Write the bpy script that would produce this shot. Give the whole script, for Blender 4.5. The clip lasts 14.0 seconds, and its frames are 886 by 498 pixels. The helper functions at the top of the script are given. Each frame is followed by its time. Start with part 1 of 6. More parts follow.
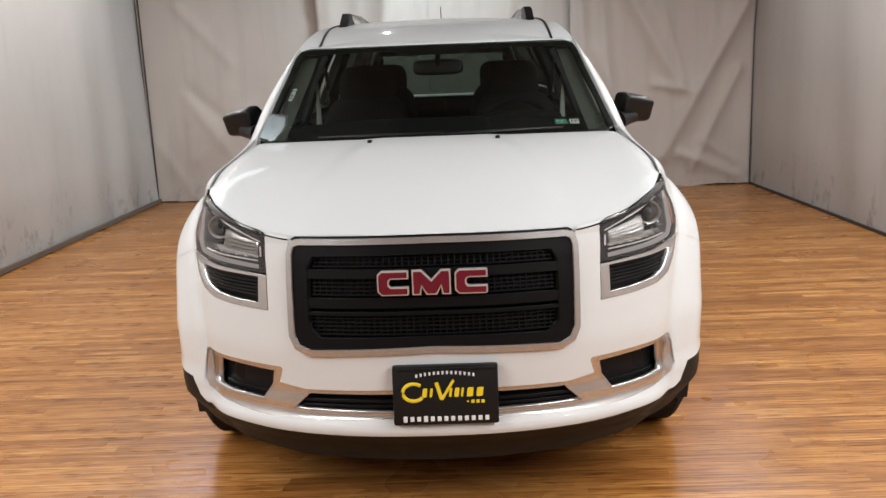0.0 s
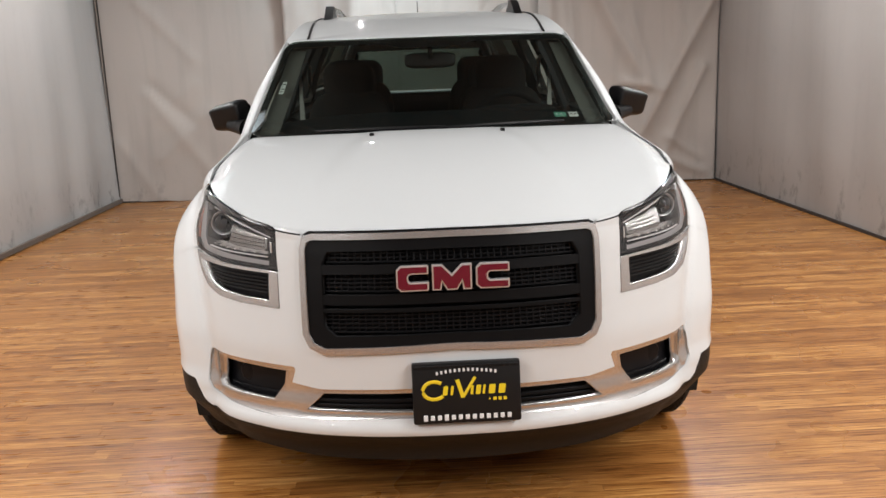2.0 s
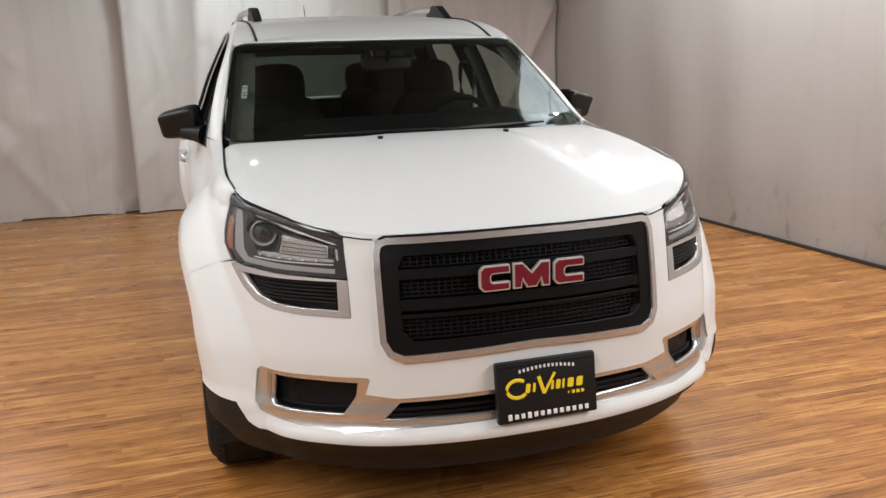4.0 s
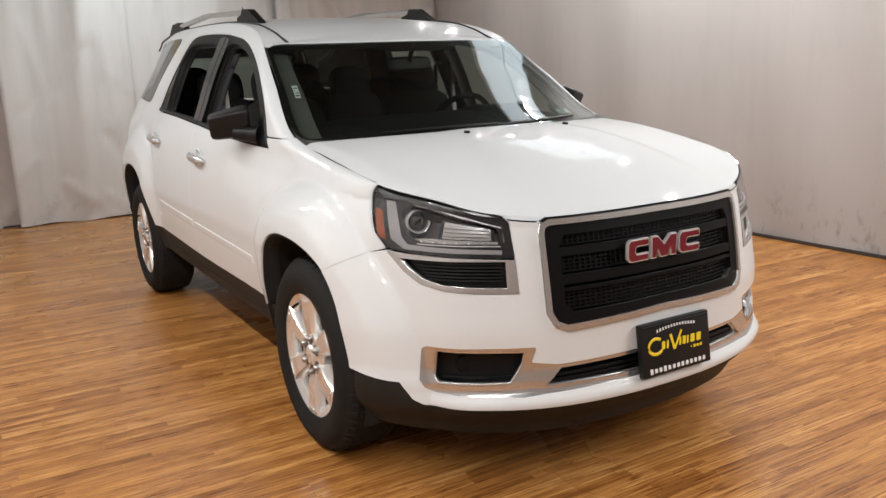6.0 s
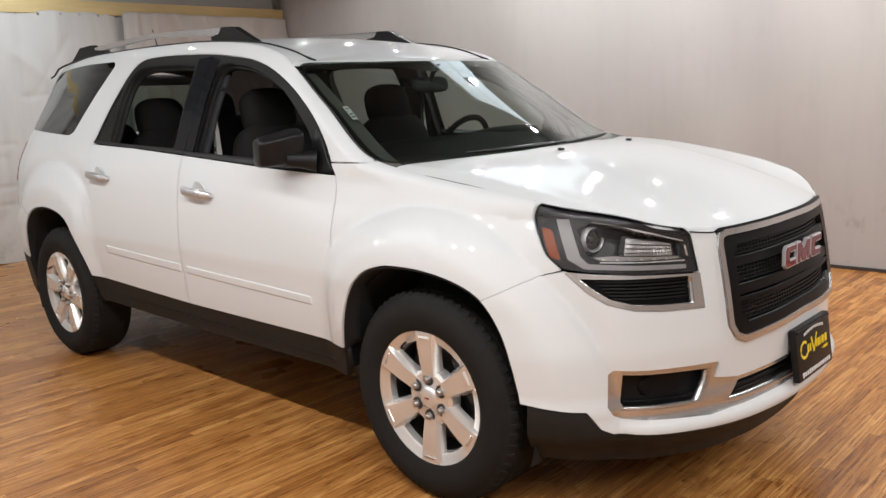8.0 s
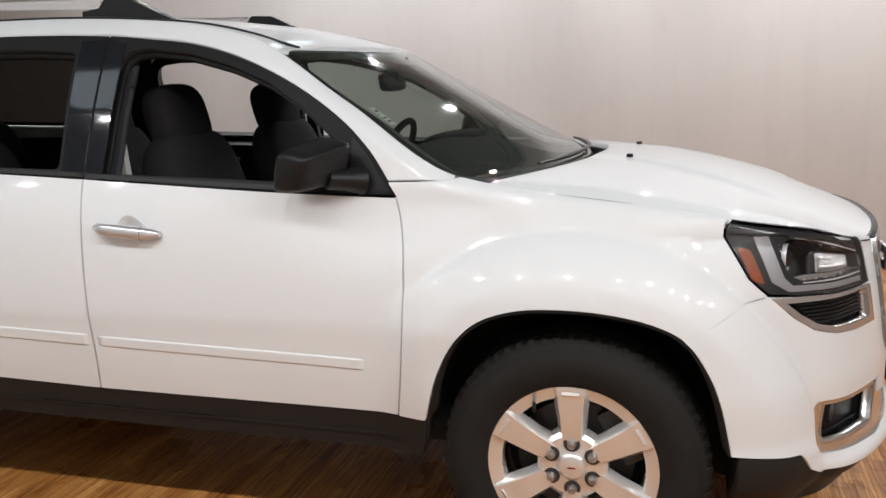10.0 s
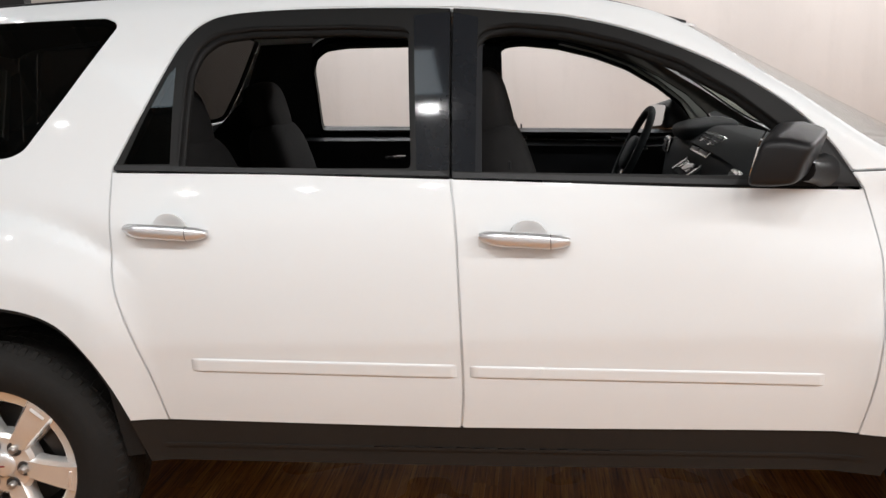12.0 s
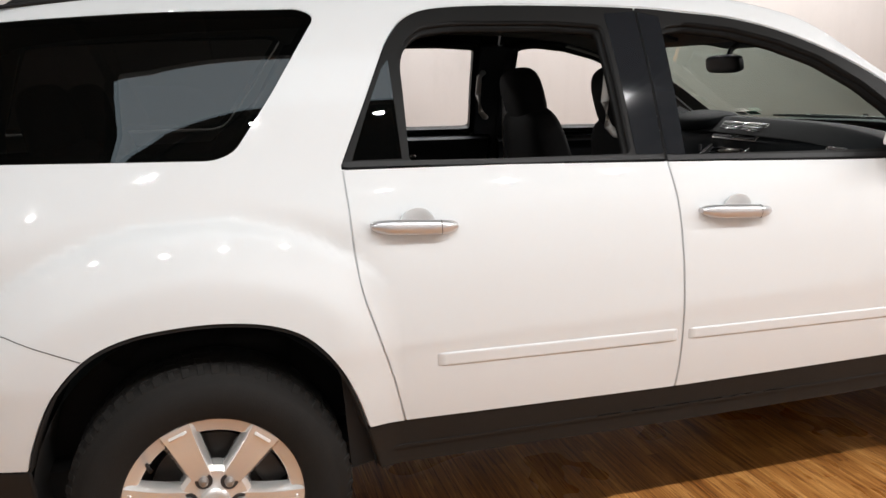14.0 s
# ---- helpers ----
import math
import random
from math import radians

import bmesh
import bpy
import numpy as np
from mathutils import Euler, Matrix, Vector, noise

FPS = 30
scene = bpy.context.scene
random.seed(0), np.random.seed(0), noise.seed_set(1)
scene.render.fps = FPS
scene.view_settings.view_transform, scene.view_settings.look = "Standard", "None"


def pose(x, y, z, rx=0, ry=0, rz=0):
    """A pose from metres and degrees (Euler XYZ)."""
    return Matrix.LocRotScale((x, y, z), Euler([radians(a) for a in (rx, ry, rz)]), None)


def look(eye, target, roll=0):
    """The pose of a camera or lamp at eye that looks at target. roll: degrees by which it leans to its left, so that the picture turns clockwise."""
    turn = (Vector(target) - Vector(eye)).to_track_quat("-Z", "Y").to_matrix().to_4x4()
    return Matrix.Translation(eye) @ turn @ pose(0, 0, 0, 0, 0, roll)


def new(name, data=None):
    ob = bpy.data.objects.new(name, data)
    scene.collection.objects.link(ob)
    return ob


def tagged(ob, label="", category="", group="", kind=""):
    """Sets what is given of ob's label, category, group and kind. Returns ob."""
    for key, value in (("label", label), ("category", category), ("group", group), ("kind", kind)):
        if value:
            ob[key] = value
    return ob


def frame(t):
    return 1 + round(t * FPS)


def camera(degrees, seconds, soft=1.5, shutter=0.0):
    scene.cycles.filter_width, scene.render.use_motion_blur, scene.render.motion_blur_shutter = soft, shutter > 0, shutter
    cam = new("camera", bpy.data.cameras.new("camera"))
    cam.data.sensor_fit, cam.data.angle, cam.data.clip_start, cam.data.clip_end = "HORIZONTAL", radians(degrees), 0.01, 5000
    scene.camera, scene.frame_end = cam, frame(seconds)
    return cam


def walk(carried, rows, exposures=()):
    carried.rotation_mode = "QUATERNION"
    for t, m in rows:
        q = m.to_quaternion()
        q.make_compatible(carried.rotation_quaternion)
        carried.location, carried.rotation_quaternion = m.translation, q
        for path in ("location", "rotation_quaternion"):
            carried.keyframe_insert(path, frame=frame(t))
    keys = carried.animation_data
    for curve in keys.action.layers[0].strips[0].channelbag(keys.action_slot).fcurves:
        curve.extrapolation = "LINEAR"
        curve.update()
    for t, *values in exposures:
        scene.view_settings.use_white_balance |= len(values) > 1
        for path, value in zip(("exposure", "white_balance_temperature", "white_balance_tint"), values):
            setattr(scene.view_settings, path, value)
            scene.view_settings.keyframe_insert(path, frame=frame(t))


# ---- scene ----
cam = camera(56.0, 14.0)
PATH = [
    (0, (0.091, -3.395, 1.474), (0.049, -1.44, 1.055), -2.2),
    (0.5, (0.102, -3.385, 1.467), (0.061, -1.43, 1.047), -2.2),
    (1, (0.106, -3.367, 1.462), (0.068, -1.412, 1.041), -2.2),
    (1.5, (0.039, -3.336, 1.461), (0.019, -1.381, 1.038), -2.2),
    (2, (-0.11, -3.33, 1.45), (-0.04, -1.376, 1.026), -2.1),
    (2.5, (-0.259, -3.279, 1.44), (-0.081, -1.333, 1.016), -2.1),
    (5, (-1.507, -3.115, 1.461), (-0.712, -1.329, 1.04), -2.1),
    (5.5, (-1.779, -3.064, 1.478), (-0.896, -1.322, 1.048), -2.3),
    (6, (-2.051, -2.955, 1.472), (-1.063, -1.269, 1.044), -2.3),
    (6.5, (-2.311, -2.757, 1.458), (-1.201, -1.143, 1.054), -2.4),
    (7, (-2.581, -2.566, 1.468), (-1.36, -1.033, 1.069), -2.3),
    (7.5, (-2.802, -2.308, 1.463), (-1.472, -0.866, 1.075), -2.4),
    (7.7, (-2.859, -2.186, 1.441), (-1.493, -0.775, 1.064), -2.6),
    (10, (-3.161, -0.321, 1.492), (-1.287, 0.253, 1.093), -2.4),
    (10.5, (-3.121, 0.123, 1.496), (-1.204, 0.524, 1.088), -2.4),
    (11, (-3.129, 0.539, 1.508), (-1.197, 0.857, 1.102), -2.5),
    (11.5, (-3.16, 0.976, 1.502), (-1.219, 1.24, 1.098), -2.5),
    (12, (-3.137, 1.361, 1.504), (-1.195, 1.597, 1.09), -2.7),
    (12.5, (-3.169, 1.76, 1.486), (-1.218, 1.926, 1.079), -2.9),
    (13, (-3.197, 2.133, 1.504), (-1.241, 2.202, 1.089), -3.0),
    (13.5, (-3.166, 2.5, 1.499), (-1.212, 2.383, 1.088), -2.9),
    (14, (-3.149, 2.907, 1.52), (-1.255, 2.417, 1.101), -2.8),
]
walk(cam, [(t, look(eye, target, roll)) for t, eye, target, roll in PATH],
     [(0.0, -0.17, 6520, 10), (5.0, -0.21, 6520, 10), (7.5, -0.22, 6450, 10), (10.0, -0.25, 6350, 10), (11.0, -0.19, 6370, 10), (12.0, 0.0, 6440, 10), (14.0, 0.10, 6460, 10)])
# ---- world and light ----
world = bpy.data.worlds.new("world")
scene.world = world
world.use_nodes = True
world.node_tree.nodes["Background"].inputs[0].default_value = (0.5, 0.45, 0.4, 1)
world.node_tree.nodes["Background"].inputs[1].default_value = 0.02


def area_lamp(name, eye, target, size, power, colour, size_y=0.0):
    data = bpy.data.lights.new(name, "AREA")
    data.energy, data.color, data.size = power, colour, size
    if size_y:
        data.shape, data.size_y = "RECTANGLE", size_y
    else:
        data.shape = "DISK"
    ob = new(name, data)
    ob.matrix_world = look(eye, target)
    return ob


WARM, COOL = (1.0, 0.982, 0.968), (0.74, 0.91, 1.0)
CEILING_Z = 3.6
SPOTS = [(x, -5.2 + 0.8 * k) for x in (-2.8, 2.8) for k in range(14)]
for x, y in SPOTS:
    ahead = 2.0 if y < -2.7 else (1.6 if x < 0 else 1.45) if y < -0.9 else 1.4 if x < 0 < y < 2.2 else 1.1 if y < 3.4 else 0.8 if x < 0 else 0.55
    aim = (x * 0.45, y + 2.4, 0.6) if y < -2.7 else (2.2 if x > 0 else -2.3 if 0.0 < y < 2.0 else -3.3, y * 0.8 + 0.3, 0.3)
    area_lamp("track_glow", (x, y, 3.18), aim, 0.07, (14.3 if x < 0 else 18) * ahead, WARM)
# a short track behind the car
MIDDLE = [(-0.6, y) for y in (4.2, 5.2)]
for x, y in MIDDLE:
    area_lamp("track_glow", (x, y, 3.18), (x, y, 0.3), 0.07, 4.2, WARM)
# cool light panels under the ceiling, one on either side of the car and one before the backdrop: place, aim, width, length, power
PANELS = [((-2.25, 2.85, 3.28), (-2.25, 2.851, 0.0), 0.7, 1.9, 9), ((2.75, 2.2, 3.28), (2.75, 2.201, 0.0), 1.1, 1.5, 11), ((0.2, 5.2, 2.95), (-1.4, 6.75, 1.35), 0.5, 0.9, 58)]
for eye, aim, wide, long_, power in PANELS:
    area_lamp("panel_glow", eye, aim, wide, power, COOL, long_)

# ---- materials ----


def nodes_of(mat):
    mat.use_nodes = True
    return mat.node_tree.nodes, mat.node_tree.links


def plain(name, colour, rough=0.5, metal=0.0, coat=0.0, vary=0.0, scale=8.0, bump=0.0, bump_scale=200.0, spec=0.5, stretch=(1, 1, 1)):
    """A surface whose colour wanders a little at two scales, with a fine relief."""
    mat = bpy.data.materials.new(name)
    n, l = nodes_of(mat)
    p = n["Principled BSDF"]
    p.inputs["Roughness"].default_value, p.inputs["Metallic"].default_value = rough, metal
    p.inputs["Coat Weight"].default_value, p.inputs["Coat Roughness"].default_value = coat, 0.045
    p.inputs["Specular IOR Level"].default_value = spec
    p.inputs["Base Color"].default_value = (*colour, 1)
    place = n.new("ShaderNodeTexCoord")
    map_ = n.new("ShaderNodeMapping")
    map_.inputs["Scale"].default_value = stretch
    l.new(place.outputs["Object"], map_.inputs["Vector"])
    if vary:
        big, small, both, ramp = (n.new("ShaderNodeTexNoise"), n.new("ShaderNodeTexNoise"), n.new("ShaderNodeMix"), n.new("ShaderNodeMix"))
        big.inputs["Scale"].default_value, small.inputs["Scale"].default_value = scale, scale * 9
        big.inputs["Detail"].default_value, small.inputs["Detail"].default_value = 4, 3
        l.new(map_.outputs[0], big.inputs["Vector"])
        l.new(map_.outputs[0], small.inputs["Vector"])
        both.inputs[0].default_value = 0.4
        l.new(big.outputs["Fac"], both.inputs[2])
        l.new(small.outputs["Fac"], both.inputs[3])
        ramp.data_type = "RGBA"
        ramp.inputs[6].default_value = (*[c * (1 - vary) for c in colour], 1)
        ramp.inputs[7].default_value = (*[min(1, c * (1 + vary)) for c in colour], 1)
        l.new(both.outputs[0], ramp.inputs[0])
        l.new(ramp.outputs[2], p.inputs["Base Color"])
    if bump:
        fine, relief = n.new("ShaderNodeTexNoise"), n.new("ShaderNodeBump")
        fine.inputs["Scale"].default_value, fine.inputs["Detail"].default_value = bump_scale, 3
        relief.inputs["Strength"].default_value, relief.inputs["Distance"].default_value = bump, 0.002
        l.new(map_.outputs[0], fine.inputs["Vector"])
        l.new(fine.outputs["Fac"], relief.inputs["Height"])
        l.new(relief.outputs[0], p.inputs["Normal"])
    return mat


def glass(name, tint, rough=0.0, gloss=1.75, film=0.0, smear=0.0, fall=4.2):
    """A thin pane: it lets light through in its tint and mirrors by Fresnel on both its faces; film is the share of that gloss which fine dust blurs."""
    mat = bpy.data.materials.new(name)
    n, l = nodes_of(mat)
    n.remove(n["Principled BSDF"])
    clear, shine, mix, slant, power, mul = (n.new("ShaderNodeBsdfTransparent"), n.new("ShaderNodeBsdfGlossy"), n.new("ShaderNodeMixShader"),
                                            n.new("ShaderNodeLayerWeight"), n.new("ShaderNodeMath"), n.new("ShaderNodeMath"))
    clear.inputs[0].default_value = (*tint, 1)
    shine.inputs["Roughness"].default_value = rough
    if smear:
        place, drawn, wiped, span = n.new("ShaderNodeTexCoord"), n.new("ShaderNodeMapping"), n.new("ShaderNodeTexNoise"), n.new("ShaderNodeMapRange")
        drawn.inputs["Rotation"].default_value, drawn.inputs["Scale"].default_value = (0, 0, 0.5), (2.5, 14, 2.5)
        wiped.inputs["Scale"].default_value, wiped.inputs["Detail"].default_value = 1.5, 5
        span.inputs[1].default_value, span.inputs[2].default_value, span.inputs[4].default_value = 0.38, 0.66, smear
        l.new(place.outputs["Object"], drawn.inputs["Vector"])
        l.new(drawn.outputs[0], wiped.inputs["Vector"])
        l.new(wiped.outputs["Fac"], span.inputs[0])
        l.new(span.outputs[0], shine.inputs["Roughness"])
    slant.inputs[0].default_value = 0.5
    power.operation, power.inputs[1].default_value = "POWER", fall
    l.new(slant.outputs["Facing"], power.inputs[0])
    mul.operation, mul.inputs[1].default_value, mul.inputs[2].default_value, mul.use_clamp = "MULTIPLY_ADD", 0.92, 0.04 * gloss, True
    l.new(power.outputs[0], mul.inputs[0])
    l.new(mul.outputs[0], mix.inputs[0])
    l.new(clear.outputs[0], mix.inputs[1])
    haze, blend = n.new("ShaderNodeBsdfGlossy"), n.new("ShaderNodeMixShader")
    haze.inputs[0].default_value = (0.90, 1.0, 0.93, 1)
    haze.inputs["Roughness"].default_value = 0.55
    blend.inputs[0].default_value = film
    l.new(shine.outputs[0], blend.inputs[1])
    l.new(haze.outputs[0], blend.inputs[2])
    l.new(blend.outputs[0], mix.inputs[2])
    l.new(mix.outputs[0], n["Material Output"].inputs[0])
    return mat


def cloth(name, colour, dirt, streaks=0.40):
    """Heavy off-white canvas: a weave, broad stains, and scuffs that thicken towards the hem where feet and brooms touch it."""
    mat = bpy.data.materials.new(name)
    n, l = nodes_of(mat)
    p = n["Principled BSDF"]
    p.inputs["Roughness"].default_value = 0.9
    p.inputs["Specular IOR Level"].default_value = 0.2
    place = n.new("ShaderNodeTexCoord")
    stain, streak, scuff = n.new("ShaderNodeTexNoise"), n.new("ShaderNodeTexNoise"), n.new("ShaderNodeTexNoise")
    stain.inputs["Scale"].default_value, stain.inputs["Detail"].default_value = 1.1, 5
    stretch, mark = n.new("ShaderNodeMapping"), n.new("ShaderNodeMapping")
    stretch.inputs["Scale"].default_value = (5, 5, 0.5)
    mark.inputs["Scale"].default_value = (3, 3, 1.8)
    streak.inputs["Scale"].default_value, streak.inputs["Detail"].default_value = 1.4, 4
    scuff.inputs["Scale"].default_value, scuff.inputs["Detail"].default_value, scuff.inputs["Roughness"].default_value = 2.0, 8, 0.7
    l.new(place.outputs["Object"], stain.inputs["Vector"])
    l.new(place.outputs["Object"], stretch.inputs["Vector"])
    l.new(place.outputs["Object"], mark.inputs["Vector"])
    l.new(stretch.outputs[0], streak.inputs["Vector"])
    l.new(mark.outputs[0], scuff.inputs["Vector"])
    one, two, three = n.new("ShaderNodeMix"), n.new("ShaderNodeMix"), n.new("ShaderNodeMix")
    for m in (one, two, three):
        m.data_type = "RGBA"
    one.inputs[6].default_value = (*[c * 0.90 for c in colour], 1)
    one.inputs[7].default_value = (*[c * 1.05 for c in colour], 1)
    l.new(stain.outputs["Fac"], one.inputs[0])
    ramp = n.new("ShaderNodeMapRange")
    ramp.inputs[1].default_value, ramp.inputs[2].default_value, ramp.inputs[4].default_value = 0.50, 0.74, streaks
    l.new(streak.outputs["Fac"], ramp.inputs[0])
    l.new(ramp.outputs[0], two.inputs[0])
    l.new(one.outputs[2], two.inputs[6])
    two.inputs[7].default_value = (*[c * 0.76 for c in colour], 1)
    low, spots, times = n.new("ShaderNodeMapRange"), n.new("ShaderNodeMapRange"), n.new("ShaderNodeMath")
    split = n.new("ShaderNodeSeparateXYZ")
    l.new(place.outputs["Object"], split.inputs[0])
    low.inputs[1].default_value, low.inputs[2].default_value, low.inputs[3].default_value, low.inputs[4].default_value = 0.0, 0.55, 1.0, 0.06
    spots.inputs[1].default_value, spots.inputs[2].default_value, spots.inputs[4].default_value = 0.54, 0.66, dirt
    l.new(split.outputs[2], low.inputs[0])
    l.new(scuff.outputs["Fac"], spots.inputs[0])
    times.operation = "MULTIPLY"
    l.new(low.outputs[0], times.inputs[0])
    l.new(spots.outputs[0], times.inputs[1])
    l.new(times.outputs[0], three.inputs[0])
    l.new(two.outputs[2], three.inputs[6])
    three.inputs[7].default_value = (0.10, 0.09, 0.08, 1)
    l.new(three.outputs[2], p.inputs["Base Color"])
    weave, relief = n.new("ShaderNodeTexNoise"), n.new("ShaderNodeBump")
    weave.inputs["Scale"].default_value, weave.inputs["Detail"].default_value = 60, 4
    relief.inputs["Strength"].default_value, relief.inputs["Distance"].default_value = 0.12, 0.004
    l.new(place.outputs["Object"], weave.inputs["Vector"])
    l.new(weave.outputs["Fac"], relief.inputs["Height"])
    l.new(relief.outputs[0], p.inputs["Normal"])
    return mat


def wood(name, tones, rough, pick):
    """Bamboo strip flooring: every strip takes a tone of its own, with fine streaks along x."""
    mat = bpy.data.materials.new(name)
    n, l = nodes_of(mat)
    p = n["Principled BSDF"]
    place, map_, grain, fine = n.new("ShaderNodeTexCoord"), n.new("ShaderNodeMapping"), n.new("ShaderNodeTexNoise"), n.new("ShaderNodeTexNoise")
    map_.inputs["Scale"].default_value = (0.7, 42, 1)
    grain.inputs["Scale"].default_value, grain.inputs["Detail"].default_value = 2.0, 8
    grain.inputs["Roughness"].default_value = 0.68
    fine.inputs["Scale"].default_value, fine.inputs["Detail"].default_value = 1, 4
    dash = n.new("ShaderNodeMapping")
    dash.inputs["Scale"].default_value = (6, 105, 1)
    l.new(place.outputs["Object"], dash.inputs["Vector"])
    ident = n.new("ShaderNodeObjectInfo" if pick == "object" else "ShaderNodeNewGeometry")
    rnd = ident.outputs["Random" if pick == "object" else "Random Per Island"]
    shift = n.new("ShaderNodeVectorMath")
    l.new(place.outputs["Object"], shift.inputs[0])
    l.new(rnd, shift.inputs[1])
    l.new(shift.outputs[0], map_.inputs["Vector"])
    l.new(map_.outputs[0], grain.inputs["Vector"])
    l.new(dash.outputs[0], fine.inputs["Vector"])
    ramp = n.new("ShaderNodeValToRGB")
    ramp.color_ramp.elements.remove(ramp.color_ramp.elements[0])
    ramp.color_ramp.elements[0].position = 0.0
    ramp.color_ramp.elements[0].color = (*tones[0], 1)
    for k, tone in enumerate(tones[1:], 1):
        ramp.color_ramp.elements.new(k / (len(tones) - 1)).color = (*tone, 1)
    a, b, c = n.new("ShaderNodeMath"), n.new("ShaderNodeMath"), n.new("ShaderNodeMath")
    a.operation = b.operation = "MULTIPLY_ADD"
    a.inputs[1].default_value, a.inputs[2].default_value = 0.38, -0.97
    l.new(rnd, a.inputs[0])
    b.inputs[1].default_value = 1.92
    l.new(grain.outputs["Fac"], b.inputs[0])
    l.new(a.outputs[0], b.inputs[2])
    cloud, add, spread = n.new("ShaderNodeTexNoise"), n.new("ShaderNodeMath"), n.new("ShaderNodeMapping")
    spread.inputs["Scale"].default_value = (2.2, 7.0, 1)
    cloud.inputs["Scale"].default_value, cloud.inputs["Detail"].default_value, cloud.inputs["Roughness"].default_value = 1.0, 7, 0.65
    l.new(place.outputs["Object"], spread.inputs["Vector"])
    l.new(spread.outputs[0], cloud.inputs["Vector"])
    add.operation, add.inputs[1].default_value = "MULTIPLY_ADD", 0.85
    l.new(cloud.outputs["Fac"], add.inputs[0])
    l.new(b.outputs[0], add.inputs[2])
    l.new(add.outputs[0], ramp.inputs[0])
    dark = n.new("ShaderNodeMix")
    dark.data_type, dark.blend_type = "RGBA", "MULTIPLY"
    lines = n.new("ShaderNodeMapRange")
    lines.inputs[1].default_value, lines.inputs[2].default_value, lines.inputs[3].default_value, lines.inputs[4].default_value = 0.54, 0.64, 0.0, 0.95
    l.new(fine.outputs["Fac"], lines.inputs[0])
    l.new(lines.outputs[0], dark.inputs[0])
    l.new(ramp.outputs[0], dark.inputs[6])
    dark.inputs[7].default_value = (0.45, 0.33, 0.25, 1)
    l.new(dark.outputs[2], p.inputs["Base Color"])
    p.inputs["Specular IOR Level"].default_value = 0.42
    worn = n.new("ShaderNodeTexNoise")
    worn.inputs["Scale"].default_value = 2.5
    l.new(place.outputs["Object"], worn.inputs["Vector"])
    c.operation = "MULTIPLY_ADD"
    c.inputs[1].default_value, c.inputs[2].default_value = 0.25, rough - 0.12
    l.new(worn.outputs["Fac"], c.inputs[0])
    l.new(c.outputs[0], p.inputs["Roughness"])
    relief = n.new("ShaderNodeBump")
    relief.inputs["Strength"].default_value, relief.inputs["Distance"].default_value = 0.15, 0.001
    l.new(fine.outputs["Fac"], relief.inputs["Height"])
    l.new(relief.outputs[0], p.inputs["Normal"])
    return mat


PAINT = plain("white_paint", (0.665, 0.685, 0.692), 0.5, coat=0.6, vary=0.012, scale=3, spec=0.25)
FRAME_BLACK = plain("window_frame_black", (0.010, 0.0098, 0.0095), 0.45, spec=0.12, vary=0.2, scale=6)
GLOSS_BLACK = plain("gloss_black", (0.012, 0.0135, 0.016), 0.07, spec=0.4, coat=0.2, vary=0.2, scale=5)
SATIN_BLACK = plain("satin_black_plastic", (0.009, 0.009, 0.0095), 0.42, spec=0.26, vary=0.25, scale=6, bump=0.15, bump_scale=500)
CLADDING = plain("black_cladding", (0.018, 0.016, 0.0142), 0.55, spec=0.18, vary=0.25, scale=4, bump=0.35, bump_scale=600)
MESH_BLACK = plain("grille_black", (0.004, 0.004, 0.005), 0.4, spec=0.2, vary=0.2, scale=8)
SATIN_SILVER = plain("satin_silver", (0.66, 0.655, 0.65), 0.24, metal=0.85, vary=0.05, scale=10)
CHROME_SATIN = plain("handle_chrome", (0.66, 0.66, 0.67), 0.28, metal=0.75, vary=0.04, scale=12)
GRILLE_BLACK = plain("grille_satin", (0.0045, 0.0045, 0.005), 0.42, spec=0.14, vary=0.2, scale=8)
EMBLEM_EDGE = plain("emblem_edge", (0.75, 0.75, 0.77), 0.3, metal=0.6, vary=0.04, scale=30)
CHROME = plain("chrome", (0.82, 0.82, 0.83), 0.07, metal=1.0, vary=0.03, scale=8)
ALLOY = plain("alloy", (0.82, 0.81, 0.79), 0.24, metal=0.68, coat=0.3, vary=0.06, scale=14, bump=0.05, bump_scale=300)
ALLOY_DARK = plain("alloy_inner", (0.18, 0.18, 0.18), 0.45, metal=0.8, vary=0.15, scale=14)
RUBBER = plain("tyre_rubber", (0.0165, 0.0155, 0.0144), 0.72, spec=0.12, vary=0.3, scale=12, bump=0.4, bump_scale=240)
BRAKE = plain("brake_disc", (0.05, 0.048, 0.046), 0.5, metal=0.6, vary=0.3, scale=20)
IRON = plain("brake_iron", (0.30, 0.29, 0.28), 0.4, metal=0.9, vary=0.2, scale=20)
LINER = plain("liner_black", (0.008, 0.0076, 0.0072), 0.9, vary=0.3, scale=8)
RED = plain("emblem_red", (0.135, 0.003, 0.022), 0.22, coat=0.8, vary=0.1, scale=30)
AMBER = plain("amber_reflector", (0.24, 0.055, 0.016), 0.2, coat=0.8, vary=0.1, scale=40)
TAIL_RED = plain("tail_red", (0.28, 0.006, 0.008), 0.15, coat=1.0, vary=0.1, scale=30)
LAMP_GREY = plain("lamp_housing", (0.021, 0.022, 0.024), 0.16, vary=0.2, scale=15)
LAMP_DARK = plain("lamp_dark", (0.030, 0.031, 0.033), 0.3, vary=0.2, scale=15)
REFLECTOR = plain("lamp_reflector", (0.50, 0.49, 0.48), 0.2, metal=0.75, vary=0.08, scale=60)
SEAT = plain("seat_cloth", (0.014, 0.0134, 0.0132), 0.9, spec=0.15, vary=0.3, scale=20, bump=0.5, bump_scale=500)
